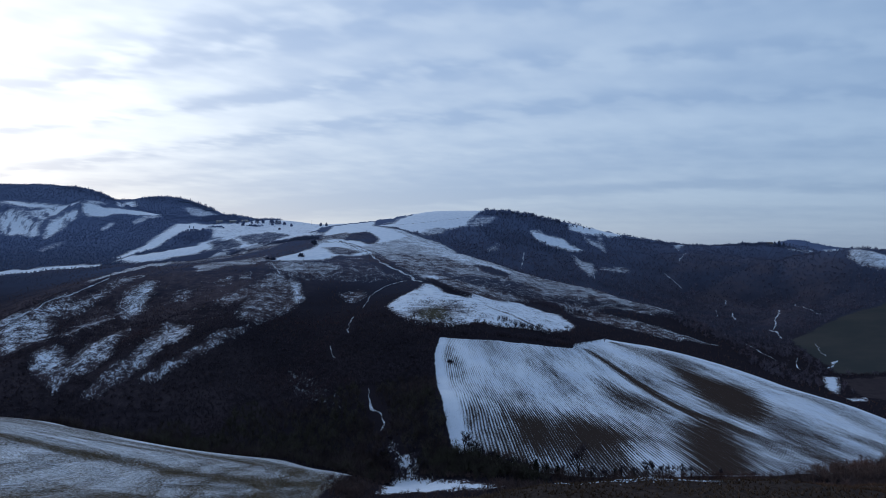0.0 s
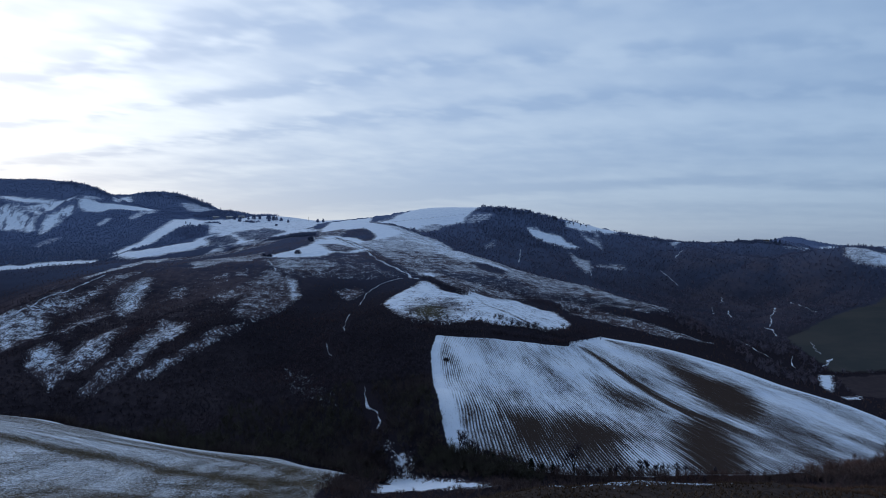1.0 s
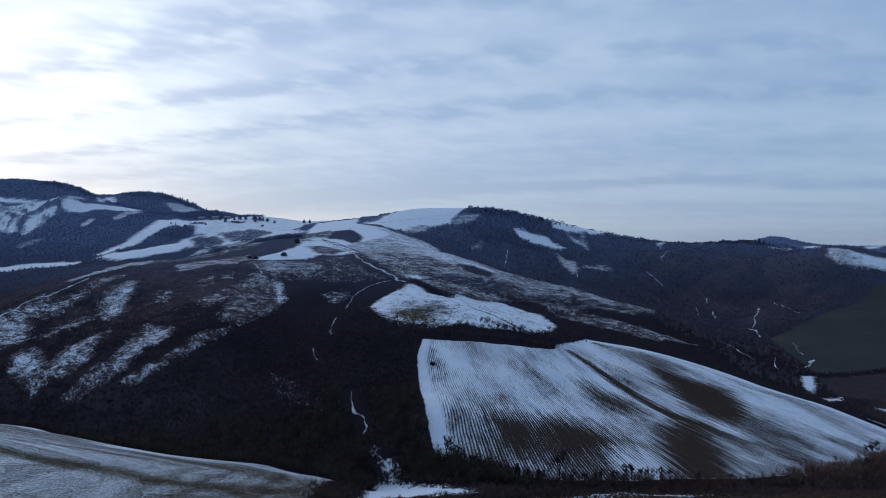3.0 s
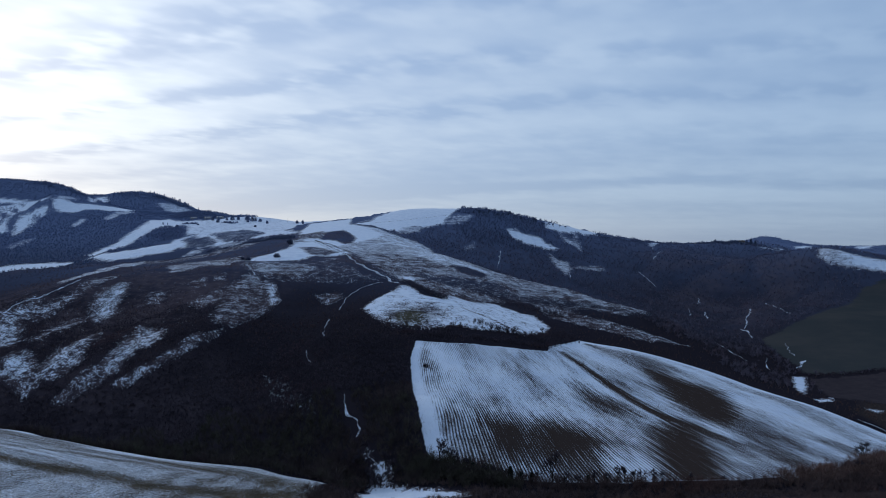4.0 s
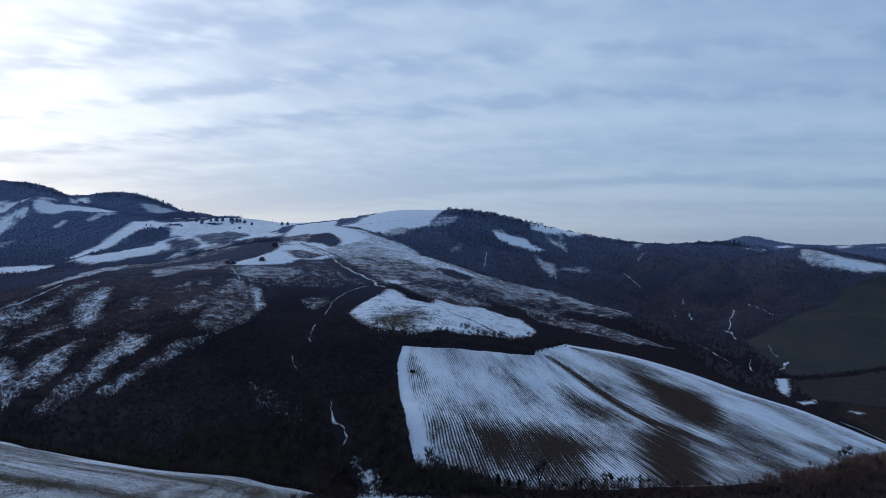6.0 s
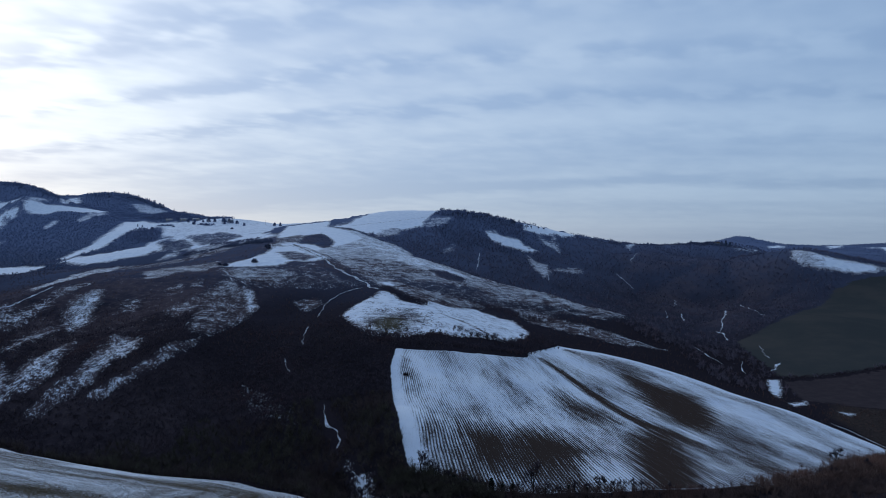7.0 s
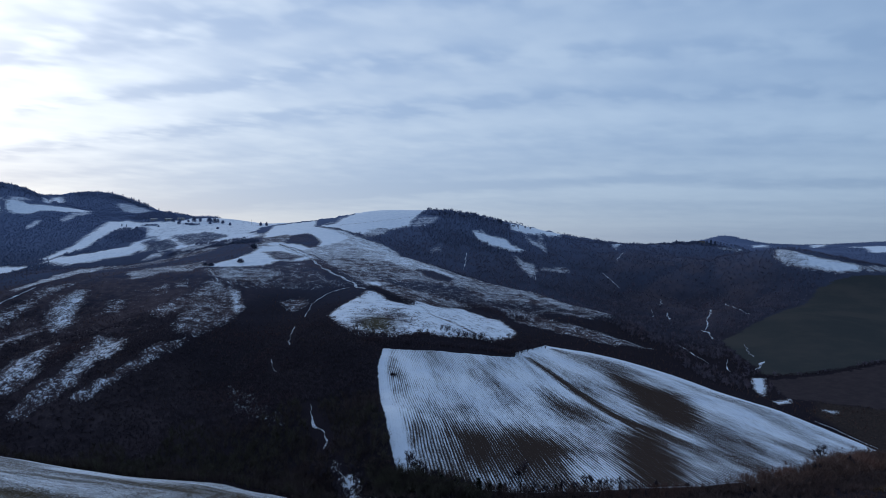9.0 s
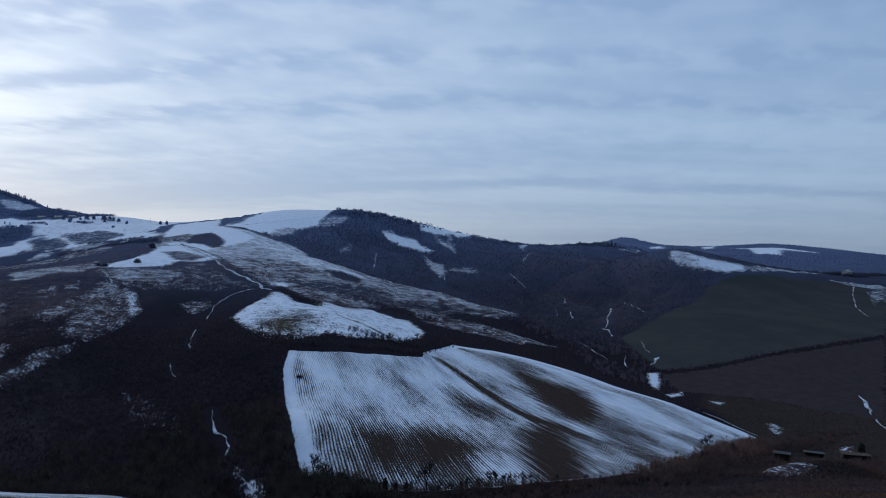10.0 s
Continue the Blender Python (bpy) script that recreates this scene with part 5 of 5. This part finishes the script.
    bush = new(name)
    part("stems", wood, BARK, bush)
    part("crown", crown, TWIGS, bush)
    return bush


def ivy_tree(seed, tall, girth):
    """A slim dark evergreen: a trunk and a crown of many small leaf sprays."""
    rng = random.Random(seed)
    wood, crown = bmesh.new(), bmesh.new()
    spray = 0.05 * tall
    branch(wood, Vector((0, 0, -0.3)), Vector((0, 0, tall * 0.9)), 0.14, 0.04)
    for _ in range(420):
        h = rng.uniform(0.08, 1.0)
        r = girth * (0.35 + 0.65 * math.sin(math.pi * min(1, h * 0.9 + 0.12))) * rng.uniform(0.4, 1.1)
        a = rng.uniform(0, 2 * math.pi)
        c = Vector((r * math.cos(a), r * math.sin(a), h * tall))
        crown.faces.new([crown.verts.new(c + Vector((rng.gauss(0, spray), rng.gauss(0, spray), rng.gauss(0, spray)))) for _ in range(3)])
    tree = new("evergreen_tree")
    part("trunk", wood, BARK, tree)
    part("crown", crown, NEEDLES, tree)
    return tree


def plant(kinds, spots, label, category, group, seed=3):
    """Copies of a few trees on their spots: x, y and a scale."""
    rng = random.Random(seed)
    for n, (x, y, size) in enumerate(spots):
        m = pose(x, y, height(x, y) - 0.1, 0, 0, rng.uniform(0, 360)) @ Matrix.Scale(size, 4)
        if n < len(kinds):
            tree = kinds[n]
            tree.matrix_basis = m
        else:
            tree = copy_thing(kinds[n % len(kinds)], m)
            tree.scale = (size,) * 3
        tagged(tree, label, category, group)


ROW_TREES = [bare_tree(s, 10, w, 0.085) for s, w in ((1, 1.0), (2, 0.8), (3, 0.9), (4, 1.15), (5, 0.7))]
FIELD_FOOT_SPOTS = [
    (9, 286, 1.0), (12, 284, 0.75), (16, 280, 0.6), (27, 272, 0.6), (33, 273, 0.45), (49, 276, 0.55), (61, 278, 0.5), (73, 279, 0.6),
    (78, 280, 0.5), (86, 281, 0.65), (93, 280, 0.6), (101, 278, 0.5), (14, 282, 0.7), (20, 277, 0.6), (55, 277, 1.35), (24, 272, 0.55)]
STREAM_BEND_SPOTS = [
    (-8, 282, 0.7), (-18, 283, 0.75), (-15.5, 281, 0.65), (-13, 283, 0.7), (-11, 286, 0.8), (-21, 287, 0.8), (-19, 290, 0.6), (-23, 303, 0.7),
    (-14, 292, 0.8), (-25, 296, 0.9), (-33, 300, 0.8), (30, 272, 0.5), (66, 277, 0.5), (83, 281, 0.6), (90, 280, 0.55), (97, 278, 0.6),
    (112, 276, 0.45), (125, 274, 0.45), (208, 311, 1.0), (196, 296, 0.6), (218, 305, 0.7), (186, 290, 0.5)]
plant(ROW_TREES, FIELD_FOOT_SPOTS + STREAM_BEND_SPOTS,
      "leafless broadleaf tree among brambles beside the ploughed field", "tree", "trees along the stream")
IVY_TREES = [ivy_tree(s, 5.5, 1.0) for s in (1, 2, 3)]
plant(IVY_TREES, [(37, 272, 1.0), (41.5, 272, 0.75), (46, 274, 0.75), (60, 277, 0.55), (70, 278, 0.7), (22, 273, 0.9), (17, 276, 0.6), (78, 279, 0.5)], "small dark ivy-clad evergreen tree beside the ploughed field", "tree", "evergreens along the stream")


def strip(name, lines, width, step, low, high, shapes, mat, label, category, seed):
    """Growth along lines on the plan, in one mesh."""
    rng = np.random.default_rng(seed)
    xs, ys = [], []
    for line in lines:
        for (ax, ay), (bx, by) in zip(line, line[1:]):
            n = max(1, int(math.hypot(bx - ax, by - ay) / step * width))
            t = rng.uniform(0, 1, n)
            xs.append(ax + t * (bx - ax) + rng.normal(0, width / 2, n))
            ys.append(ay + t * (by - ay) + rng.normal(0, width / 2, n))
    x, y = np.concatenate(xs), np.concatenate(ys)
    tall = rng.uniform(low, high, x.size)
    return scatter(name, shapes, x, y, tall, tall * 1.2, mat, label, category, seed)


def fill(name, ring, step, low, high, shapes, mat, label, category, seed):
    """Growth that fills an outline on the plan."""
    rng = np.random.default_rng(seed)
    (x0, y0), (x1, y1) = np.min(ring, 0), np.max(ring, 0)
    x, y = sown(x0, x1, y0, y1, step, seed)
    keep = inside(x, y, ring) > 0
    x, y = x[keep], y[keep]
    tall = rng.uniform(low, high, x.size)
    return scatter(name, shapes, x, y, tall, tall * 1.2, mat, label, category, seed)


strip("field_hedge", [[(-15, 450), (6, 444), (24, 440), (42, 438), (64, 441), (83, 445)], [(85, 448), (100, 470), (110, 490)]], 3.0, 1.1, 1.5, 3.4, BUSHES + THIN_TREES, TWIGS,
      "dark leafless hedge between two snowy fields", "hedge", 51)
strip("triangle_hedge", [[(-12, 580), (-2, 563), (7, 550), (21, 540)]], 4.0, 1.0, 1.8, 4.2, BUSHES + THIN_TREES, TWIGS, "dark hedge at the upper edge of a small snowy field", "hedge", 52)
strip("field_thorns", [[(32, 516), (48, 499), (58, 482), (72, 467)]], 1.0, 1.0, 0.3, 0.8, BUSHES, SCRUB, "thin line of thorn scrub across a snowy field", "hedge", 53)
strip("track_hedge", [[(-122, 800), (-90, 722), (-52, 645), (-28, 612)]], 1.6, 1.3, 0.7, 1.6, BUSHES, SCRUB, "low thorn hedge along a snowy hill track", "hedge", 54)
strip("brown_hedge", [[(301, 524), (372, 522), (494, 564), (640, 630)]], 4.0, 1.4, 0.8, 1.9, BUSHES, TWIGS, "dark hedge between a green and a brown field", "hedge", 55)
strip("spur_thicket", [[(67, 598), (86, 594), (104, 584), (125, 572)], [(40, 470), (70, 455), (100, 480), (112, 505)]], 9.0, 2.2, 1.5, 3.6, BUSHES + THIN_TREES, TWIGS, "dark thicket in a fold of the hillside", "thicket", 56)
fill("crest_copse", SNOW_COVER["dark_copse"][2], 3.4, 0.8, 2.6, CROWNS, TWIGS, "dark leafless copse on a snowy crest", "copse", 57)
fill("slope_thicket", SNOW_COVER["dark_strip"][2], 2.4, 1.2, 2.6, BUSHES, TWIGS, "dark strip of thorn on a snowy slope", "thicket", 58)
fill("lane_wood", [(-575, 1460), (-590, 1590), (-545, 1560), (-500, 1480), (-490, 1420), (-520, 1400)], 6.0, 4.0, 8.0, VALLEY_TREES, VALLEY_TWIGS, "bare wood beside a snowy farm lane", "woodland", 59)
fill("knoll_wood", [(-660, 1800), (-560, 1765), (-500, 1742), (-440, 1718), (-415, 1765), (-470, 1840), (-640, 1900)], 6.0, 5.0, 10.0, VALLEY_TREES, VALLEY_TWIGS, "bare wood on a knoll behind farmhouses", "woodland", 66)
strip("ridge_scrub", [[(334, 1279), (363, 1270), (399, 1268), (481, 1336), (552, 1350), (602, 1338), (645, 1302), (700, 1250)], [(690, 982), (775, 1006), (865, 1040), (960, 1052), (1060, 1070)]], 10.0, 3.6, 1.5, 5.0,
      VALLEY_TREES, VALLEY_TWIGS, "bare trees and scrub along the rim of a valley", "scrub", 60)
strip("edge_thicket", [[(150, 271), (176, 281), (197, 294), (212, 304), (230, 314), (248, 324)]], 9.0, 1.3, 2.5, 5.5, BUSHES + THIN_TREES, BRIGHT_SCRUB, "reddish leafless thicket at the foot of the ploughed field", "thicket", 61)
strip("stream_wood", [[(-40, 304), (-30, 299)], [(-4, 282), (4, 279), (20, 270), (36, 266)]], 9.0, 1.2, 3.0, 6.5, THIN_TREES + BUSHES, HOLLOW_TWIGS, "dark bare trees crowding a stream", "thicket", 62)
strip("summit_trees", [[(-1151, 2081), (-1087, 2051), (-1041, 2054), (-997, 2060)], [(-1094, 2501), (-1043, 2520), (-989, 2532)]], 26.0, 42.0, 7.0, 15.0, FAR_TREES, HAZED_TWIGS,
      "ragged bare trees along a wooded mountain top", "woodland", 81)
strip("summit_spruces", [[(-989, 2532), (-926, 2525), (-866, 2493), (-835, 2484)]], 26.0, 46.0, 10.0, 19.0, SPRUCES, HAZED_TWIGS,
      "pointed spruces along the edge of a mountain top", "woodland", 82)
strip("tall_thicket", [[(200, 298), (216, 306), (234, 314), (252, 324)]], 9.0, 1.25, 3.5, 7.5, FINE_CROWNS, BRIGHT_SCRUB, "tall reddish thicket of bare bushes at a field corner", "thicket", 78)
strip("field_brush", [[(6, 285), (20, 277), (36, 272), (60, 275), (84, 278), (110, 273), (135, 270), (152, 272)]], 5.5, 1.0, 1.4, 4.6, BUSHES + THIN_TREES, SCRUB, "leafless brush along the foot of the ploughed field", "brush", 64)
strip("near_brambles", [[(-30, 228), (-36, 246), (-32, 262)]], 8.0, 1.3, 1.2, 3.0, BUSHES, SCRUB, "brown brambles at the corner of a snowy meadow", "brambles", 63)

fill("mound_heath", SNOW_COVER["mound"][2], 4.2, 1.0, 3.0, VALLEY_TREES, TWIGS, "dark heath scrub on a mound in the snow", "scrub", 67)
fill("plateau_heath", SNOW_COVER["slope_scrub"][2], 4.2, 1.0, 3.0, VALLEY_TREES, TWIGS, "dark heath scrub on a snowy slope", "scrub", 68)
strip("plateau_hedge", [[(-560, 1645), (-528, 1629)], [(-446, 1570), (-412, 1543)], [(-300, 1110), (-262, 1085), (-215, 1050)], [(-640, 1800), (-560, 1790), (-480, 1760)]], 9.0, 4.0, 2.0, 5.0, VALLEY_TREES, VALLEY_TWIGS, "dark hedge on a snowy plateau", "hedge", 69)
strip("yard_brush", [[(160, 262), (185, 268), (205, 276), (225, 282)], [(222, 268), (250, 276), (280, 284), (310, 300)], [(246, 318), (275, 330), (300, 345), (330, 360)]], 12.0, 1.8, 1.2, 3.8, FINE_CROWNS, SCRUB, "reddish-brown brush round a farmyard", "brush", 70)
strip("house_trees", [[(905, 1012), (940, 1030), (990, 1022), (1060, 1035)], [(930, 1004), (975, 1006)]], 9.0, 3.0, 3.0, 7.0, VALLEY_TREES, TWIGS, "bare trees crowding a pale farmhouse", "trees", 71)
fill("ridge_wood", [(-640, 760), (-420, 700), (-310, 730), (-270, 830), (-340, 960), (-480, 1060), (-640, 1000)], 6.0, 1.2, 3.6, VALLEY_TREES, VALLEY_TWIGS, "low bare scrub wood on a hill ridge", "woodland", 72)
strip("rim_thicket", [[(-76, 1056), (-36, 990), (-20, 972)]], 7.0, 2.2, 1.0, 2.6, BUSHES, TWIGS, "dark thorn scrub on the rim of a snowy hill", "thicket", 74)
strip("crest_hedge", [[(-330, 1075), (-292, 1062), (-240, 935), (-201, 835), (-178, 812)]], 13.0, 3.2, 1.4, 4.0, VALLEY_TREES, TWIGS, "broad dark thorn hedge along a hill crest", "hedge", 76)
fill("crest_clump", [(-182, 812), (-178, 845), (-158, 850), (-150, 825), (-160, 806)], 3.0, 3.0, 6.5, CROWNS, TWIGS, "dark clump of bare trees on a hill crest", "copse", 77)
strip("hamlet_trees", [[(560, 1352), (602, 1340), (625, 1318)], [(585, 1336), (618, 1326)]], 8.0, 3.0, 3.0, 8.0, VALLEY_TREES, TWIGS, "bare trees crowding houses on a ridge", "trees", 75)
strip("dome_hedge", [[(-79, 1159), (-58, 1191), (-28, 1211), (1, 1223), (26, 1232), (52, 1238)]], 1.6, 1.0, 0.4, 1.0, BUSHES, SCRUB, "thin thorn hedge along a track over a snowy dome", "hedge", 73)
FIELD_TREES = [bare_tree(s, 5, w, 0.035) for s, w in ((11, 1.2), (12, 1.0), (13, 1.3))]
rng_spots = random.Random(8)
edge_line = [(6, 457), (14, 455), (21, 453), (27, 452), (32, 452), (38, 451), (43, 451), (48, 452), (53, 453), (59, 455), (65, 459), (72, 465), (78, 471), (88, 487), (-9, 460), (-20, 465)]
plant(FIELD_TREES, [(x + rng_spots.uniform(-1, 1), y + rng_spots.uniform(-1, 2), rng_spots.uniform(0.75, 1.4)) for x, y in edge_line], "small bare tree at the edge of a snowy field", "tree", "trees along the small field")
ROUND_BUSHES = [round_bush(s, 3.4, 5.0) for s in (21, 22)]
plant(ROUND_BUSHES, [(-138, 664, 1.6), (-162, 651, 1.3), (-168, 653, 1.0), (-146, 772, 1.8), (-143, 760, 1.4), (4, 393, 0.9), (-559, 1590, 2.0), (-554, 1643, 1.6), (-540, 1635, 1.6), (-443, 1563, 1.7), (-428, 1552, 1.9), (-387, 1547, 1.7), (-330, 1377, 1.5), (-515, 1600, 1.3)], "rounded leafless bush standing in snow", "bush", "bushes on the hill")


def utility_pole(tall):
    """A timber pole with a crossarm and two insulators."""
    thing, bm = new("utility_pole"), bmesh.new()
    branch(bm, Vector((0, 0, -0.5)), Vector((0, 0, tall)), 0.2, 0.14, 8)
    part("pole", bm, BARK, thing)
    bm = bmesh.new()
    branch(bm, Vector((-0.9, 0.2, tall - 0.5)), Vector((0.9, 0.2, tall - 0.5)), 0.08, 0.08, 4)
    part("crossarm", bm, BARK, thing)
    for s in (-0.7, 0.7):
        bm = bmesh.new()
        branch(bm, Vector((s, 0.2, tall - 0.42)), Vector((s, 0.2, tall - 0.15)), 0.06, 0.05, 6)
        part("insulator", bm, BARK, thing)
    return thing


pole = utility_pole(9.5)
pole.matrix_basis = pose(-265, 1377, height(-265, 1377), 0, 0, 20)
tagged(pole, "weathered timber utility pole on a snowy ridge", "utility pole")
RIDGE_TREES = [bare_tree(s, 9.5, w, 0.19) for s, w in ((31, 1.1), (32, 0.9), (33, 1.2))]
plant(RIDGE_TREES, [(97, 1223, 1.2), (106, 1226, 1.3), (115, 1226, 1.1), (124, 1229, 1.2), (134, 1231, 1.0), (143, 1234, 1.2), (152, 1240, 1.0), (163, 1243, 1.1), (175, 1247, 0.9), (186, 1250, 1.1), (200, 1252, 0.8), (209, 1253, 1.2),
                    (214, 1254, 1.0), (226, 1253, 0.9), (237, 1255, 0.9), (248, 1262, 0.9), (262, 1270, 0.8), (275, 1278, 0.7)], "bare hilltop tree against the sky", "tree", "trees on the skyline")
plant([round_bush(41, 8, 7, "bare_tree"), round_bush(42, 8.5, 6, "bare_tree"), round_bush(43, 7, 7.5, "bare_tree")], [(x, y, size * (1.35 if x < 0 else 0.9)) for x, y, size in [(-436, 1600, 1.5), (-420, 1592, 1.2), (-395, 1575, 1.6), (-380, 1560, 1.5), (-372, 1556, 1.2), (-358, 1540, 1.1), (-231, 1290, 0.8), (-217, 1270, 0.8), (-467, 1591, 1.1), (-500, 1660, 1.2), (-476, 1630, 1.0), (-452, 1612, 0.8), (-320, 1440, 0.8),
                                                   (383, 1267, 0.8), (399, 1268, 0.7), (503, 1350, 0.8), (574, 1348, 0.9), (615, 1330, 0.9), (552, 1352, 0.7)]], "bare tree on a distant snowy ridge", "tree", "trees on the far ridge")
RIDGE_PINES = [ivy_tree(s, 10, 2.2) for s in (11, 12)]
plant(RIDGE_PINES, [(641, 1300, 1.2), (634, 1304, 1.0), (648, 1298, 0.9), (589, 1342, 0.7), (-610, 1640, 0.6), (-596, 1630, 0.55), (302, 312, 0.75)], "dark evergreen tree on the rim of a valley", "tree", "evergreens on the ridge")


# ---------------------------------------------------------------- houses and the farmyard
PLASTER = plain_material("weathered_plaster", (0.27, 0.27, 0.275), (0.38, 0.385, 0.39), 0.6)
TILES = plain_material("snowy_tiles", (0.10, 0.055, 0.040), (0.60, 0.62, 0.66), 0.35)
RED_TILES = plain_material("old_tiles", (0.050, 0.038, 0.034), (0.105, 0.080, 0.070), 0.8)
GLASS = plain_material("dark_pane", (0.012, 0.013, 0.016), (0.02, 0.022, 0.026), 1.0, 0.15, 0.0, 0.5)
TIMBER = plain_material("grey_timber", (0.035, 0.028, 0.023), (0.085, 0.070, 0.058), 1.5)
SHEET = plain_material("pale_sheet_roof", (0.038, 0.037, 0.041), (0.105, 0.108, 0.122), 0.5)


def box(bm, x0, x1, y0, y1, z0, z1):
    v = [bm.verts.new((x, y, z)) for z in (z0, z1) for x, y in ((x0, y0), (x1, y0), (x1, y1), (x0, y1))]
    for f in ((3, 2, 1, 0), (4, 5, 6, 7), (0, 1, 5, 4), (1, 2, 6, 5), (2, 3, 7, 6), (3, 0, 4, 7)):
        bm.faces.new([v[i] for i in f])


def house(long, deep, eaves, rise, roof_mat):
    """A plain farmhouse: walls with gables, a roof with thickness, windows, a door and a chimney."""
    thing = new("farmhouse")
    bm = bmesh.new()
    x, y = long / 2, deep / 2
    low = [bm.verts.new(p) for p in ((-x, -y, -1.5), (x, -y, -1.5), (x, y, -1.5), (-x, y, -1.5))]
    top = [bm.verts.new(p) for p in ((-x, -y, eaves), (x, -y, eaves), (x, y, eaves), (-x, y, eaves))]
    peak = [bm.verts.new(p) for p in ((-x, 0, eaves + rise), (x, 0, eaves + rise))]
    for f in ((low[0], low[1], top[1], top[0]), (low[2], low[3], top[3], top[2]), (low[1], low[2], top[2], peak[1], top[1]), (low[3], low[0], top[0], peak[0], top[3])):
        bm.faces.new(f)
    part("wall", bm, PLASTER, thing, "pale weathered plaster wall")
    for side in (-1, 1):
        bm = bmesh.new()
        over, t = 0.5, 0.22
        edge, drop = side * (y + over), eaves - over * rise / y
        v = [bm.verts.new(p) for p in ((-x - over, 0, eaves + rise), (x + over, 0, eaves + rise), (x + over, edge, drop), (-x - over, edge, drop))]
        w = [bm.verts.new(p.co + Vector((0, 0, t))) for p in v]
        bm.faces.new(v), bm.faces.new(w[::-1])
        for i in range(4):
            bm.faces.new((v[i], w[i], w[(i + 1) % 4], v[(i + 1) % 4]))
        part("roof", bm, roof_mat, thing, "tiled roof with patches of snow")
    for floor in range(int(eaves // 2.6)):
        for i in range(max(2, int(long // 3.2))):
            cx = -x + (i + 0.5) * long / max(2, int(long // 3.2))
            if floor == 0 and i == 1:
                continue
            bm = bmesh.new()
            box(bm, cx - 0.45, cx + 0.45, -y - 0.04, -y + 0.1, 0.9 + floor * 2.7, 2.2 + floor * 2.7)
            part("window", bm, GLASS, thing)
    bm = bmesh.new()
    cx = -x + 1.5 * long / max(2, int(long // 3.2))
    box(bm, cx - 0.5, cx + 0.5, -y - 0.05, -y + 0.1, 0, 2.1)
    part("door", bm, TIMBER, thing)
    bm = bmesh.new()
    box(bm, x * 0.4, x * 0.4 + 0.7, 0.3, 1.0, eaves + rise * 0.5, eaves + rise + 0.9)
    part("chimney", bm, PLASTER, thing)
    return thing


def put_house(x, y, turn, label, *shape):
    thing = house(*shape)
    thing.matrix_basis = pose(x, y, height(x, y), 0, 0, turn)
    tagged(thing, label, "house")


put_house(951, 1020, 20, "pale farmhouse with a snowy roof among bare trees", 16, 10, 5.6, 2.6, TILES)
put_house(-571, 1741, 15, "two-storey farmhouse with a snow-patched tiled roof on a plateau", 15, 9, 5.2, 2.4, TILES)
put_house(-531, 1727, 5, "long two-storey farmhouse with a snow-patched roof on a plateau", 17, 9, 5.2, 2.2, TILES)
put_house(-500, 1722, -6, "small farm building with a snowy roof beside trees", 16, 8, 4.8, 2.0, TILES)
put_house(600, 1346, 8, "low ridge-top house with a snowy roof", 18, 8, 3.0, 2.2, TILES)
put_house(632, 1322, -6, "ridge-top house with a brown roof beside evergreens", 12, 8, 3.2, 2.2, RED_TILES)


def open_barn(long, deep, tall, roof_mat):
    """An open-fronted barn: posts, back wall, side walls and a single-pitch roof."""
    thing = new("open_barn")
    x, y = long / 2, deep / 2
    bm = bmesh.new()
    box(bm, -x, x, y - 0.2, y, -1.5, tall - 0.6)
    part("back_wall", bm, TIMBER, thing)
    for s in (-1, 1):
        bm = bmesh.new()
        box(bm, s * x - 0.1, s * x + 0.1, -y, y - 0.2, -1.5, tall - 0.5)
        part("side_wall", bm, TIMBER, thing)
    for i in range(4):
        bm = bmesh.new()
        cx = -x + 0.3 + i * (long - 0.6) / 3
        box(bm, cx - 0.13, cx + 0.13, -y + 0.05, -y + 0.31, -1.5, tall)
        part("post", bm, TIMBER, thing)
    bm = bmesh.new()
    box(bm, -x - 0.5, x + 0.5, -y - 0.6, y + 0.4, -0.09, 0.09)
    roof = part("roof", bm, roof_mat, thing, "pale corrugated roof dusted with snow")
    roof.matrix_basis = pose(0, 0, tall - 0.1, -4)
    for i in range(12):
        bm = bmesh.new()
        cx = -x + (i + 0.5) * long / 12
        box(bm, cx - 0.07, cx + 0.07, -y - 0.6, y + 0.4, 0.09, 0.16)
        part("rib", bm, roof_mat, roof)
    return thing


# The middle, lowest one stands in for a grey heap in the yard.
for bx, by, turn, shape, label in ((242, 299, -38, (7, 6, 4.4, SHEET), "open-fronted timber barn with a pale roof edge"), (271, 311, -38, (9, 5, 2.4, SHEET), "low shed form standing in for a pale grey heap"),
                                   (294, 308, -30, (13, 7, 3.2, RED_TILES), "low farm shed with a reddish-brown roof")):
    barn = open_barn(*shape)
    barn.matrix_basis = pose(bx, by, height(bx, by), 0, 0, turn)
    tagged(barn, label, "barn")
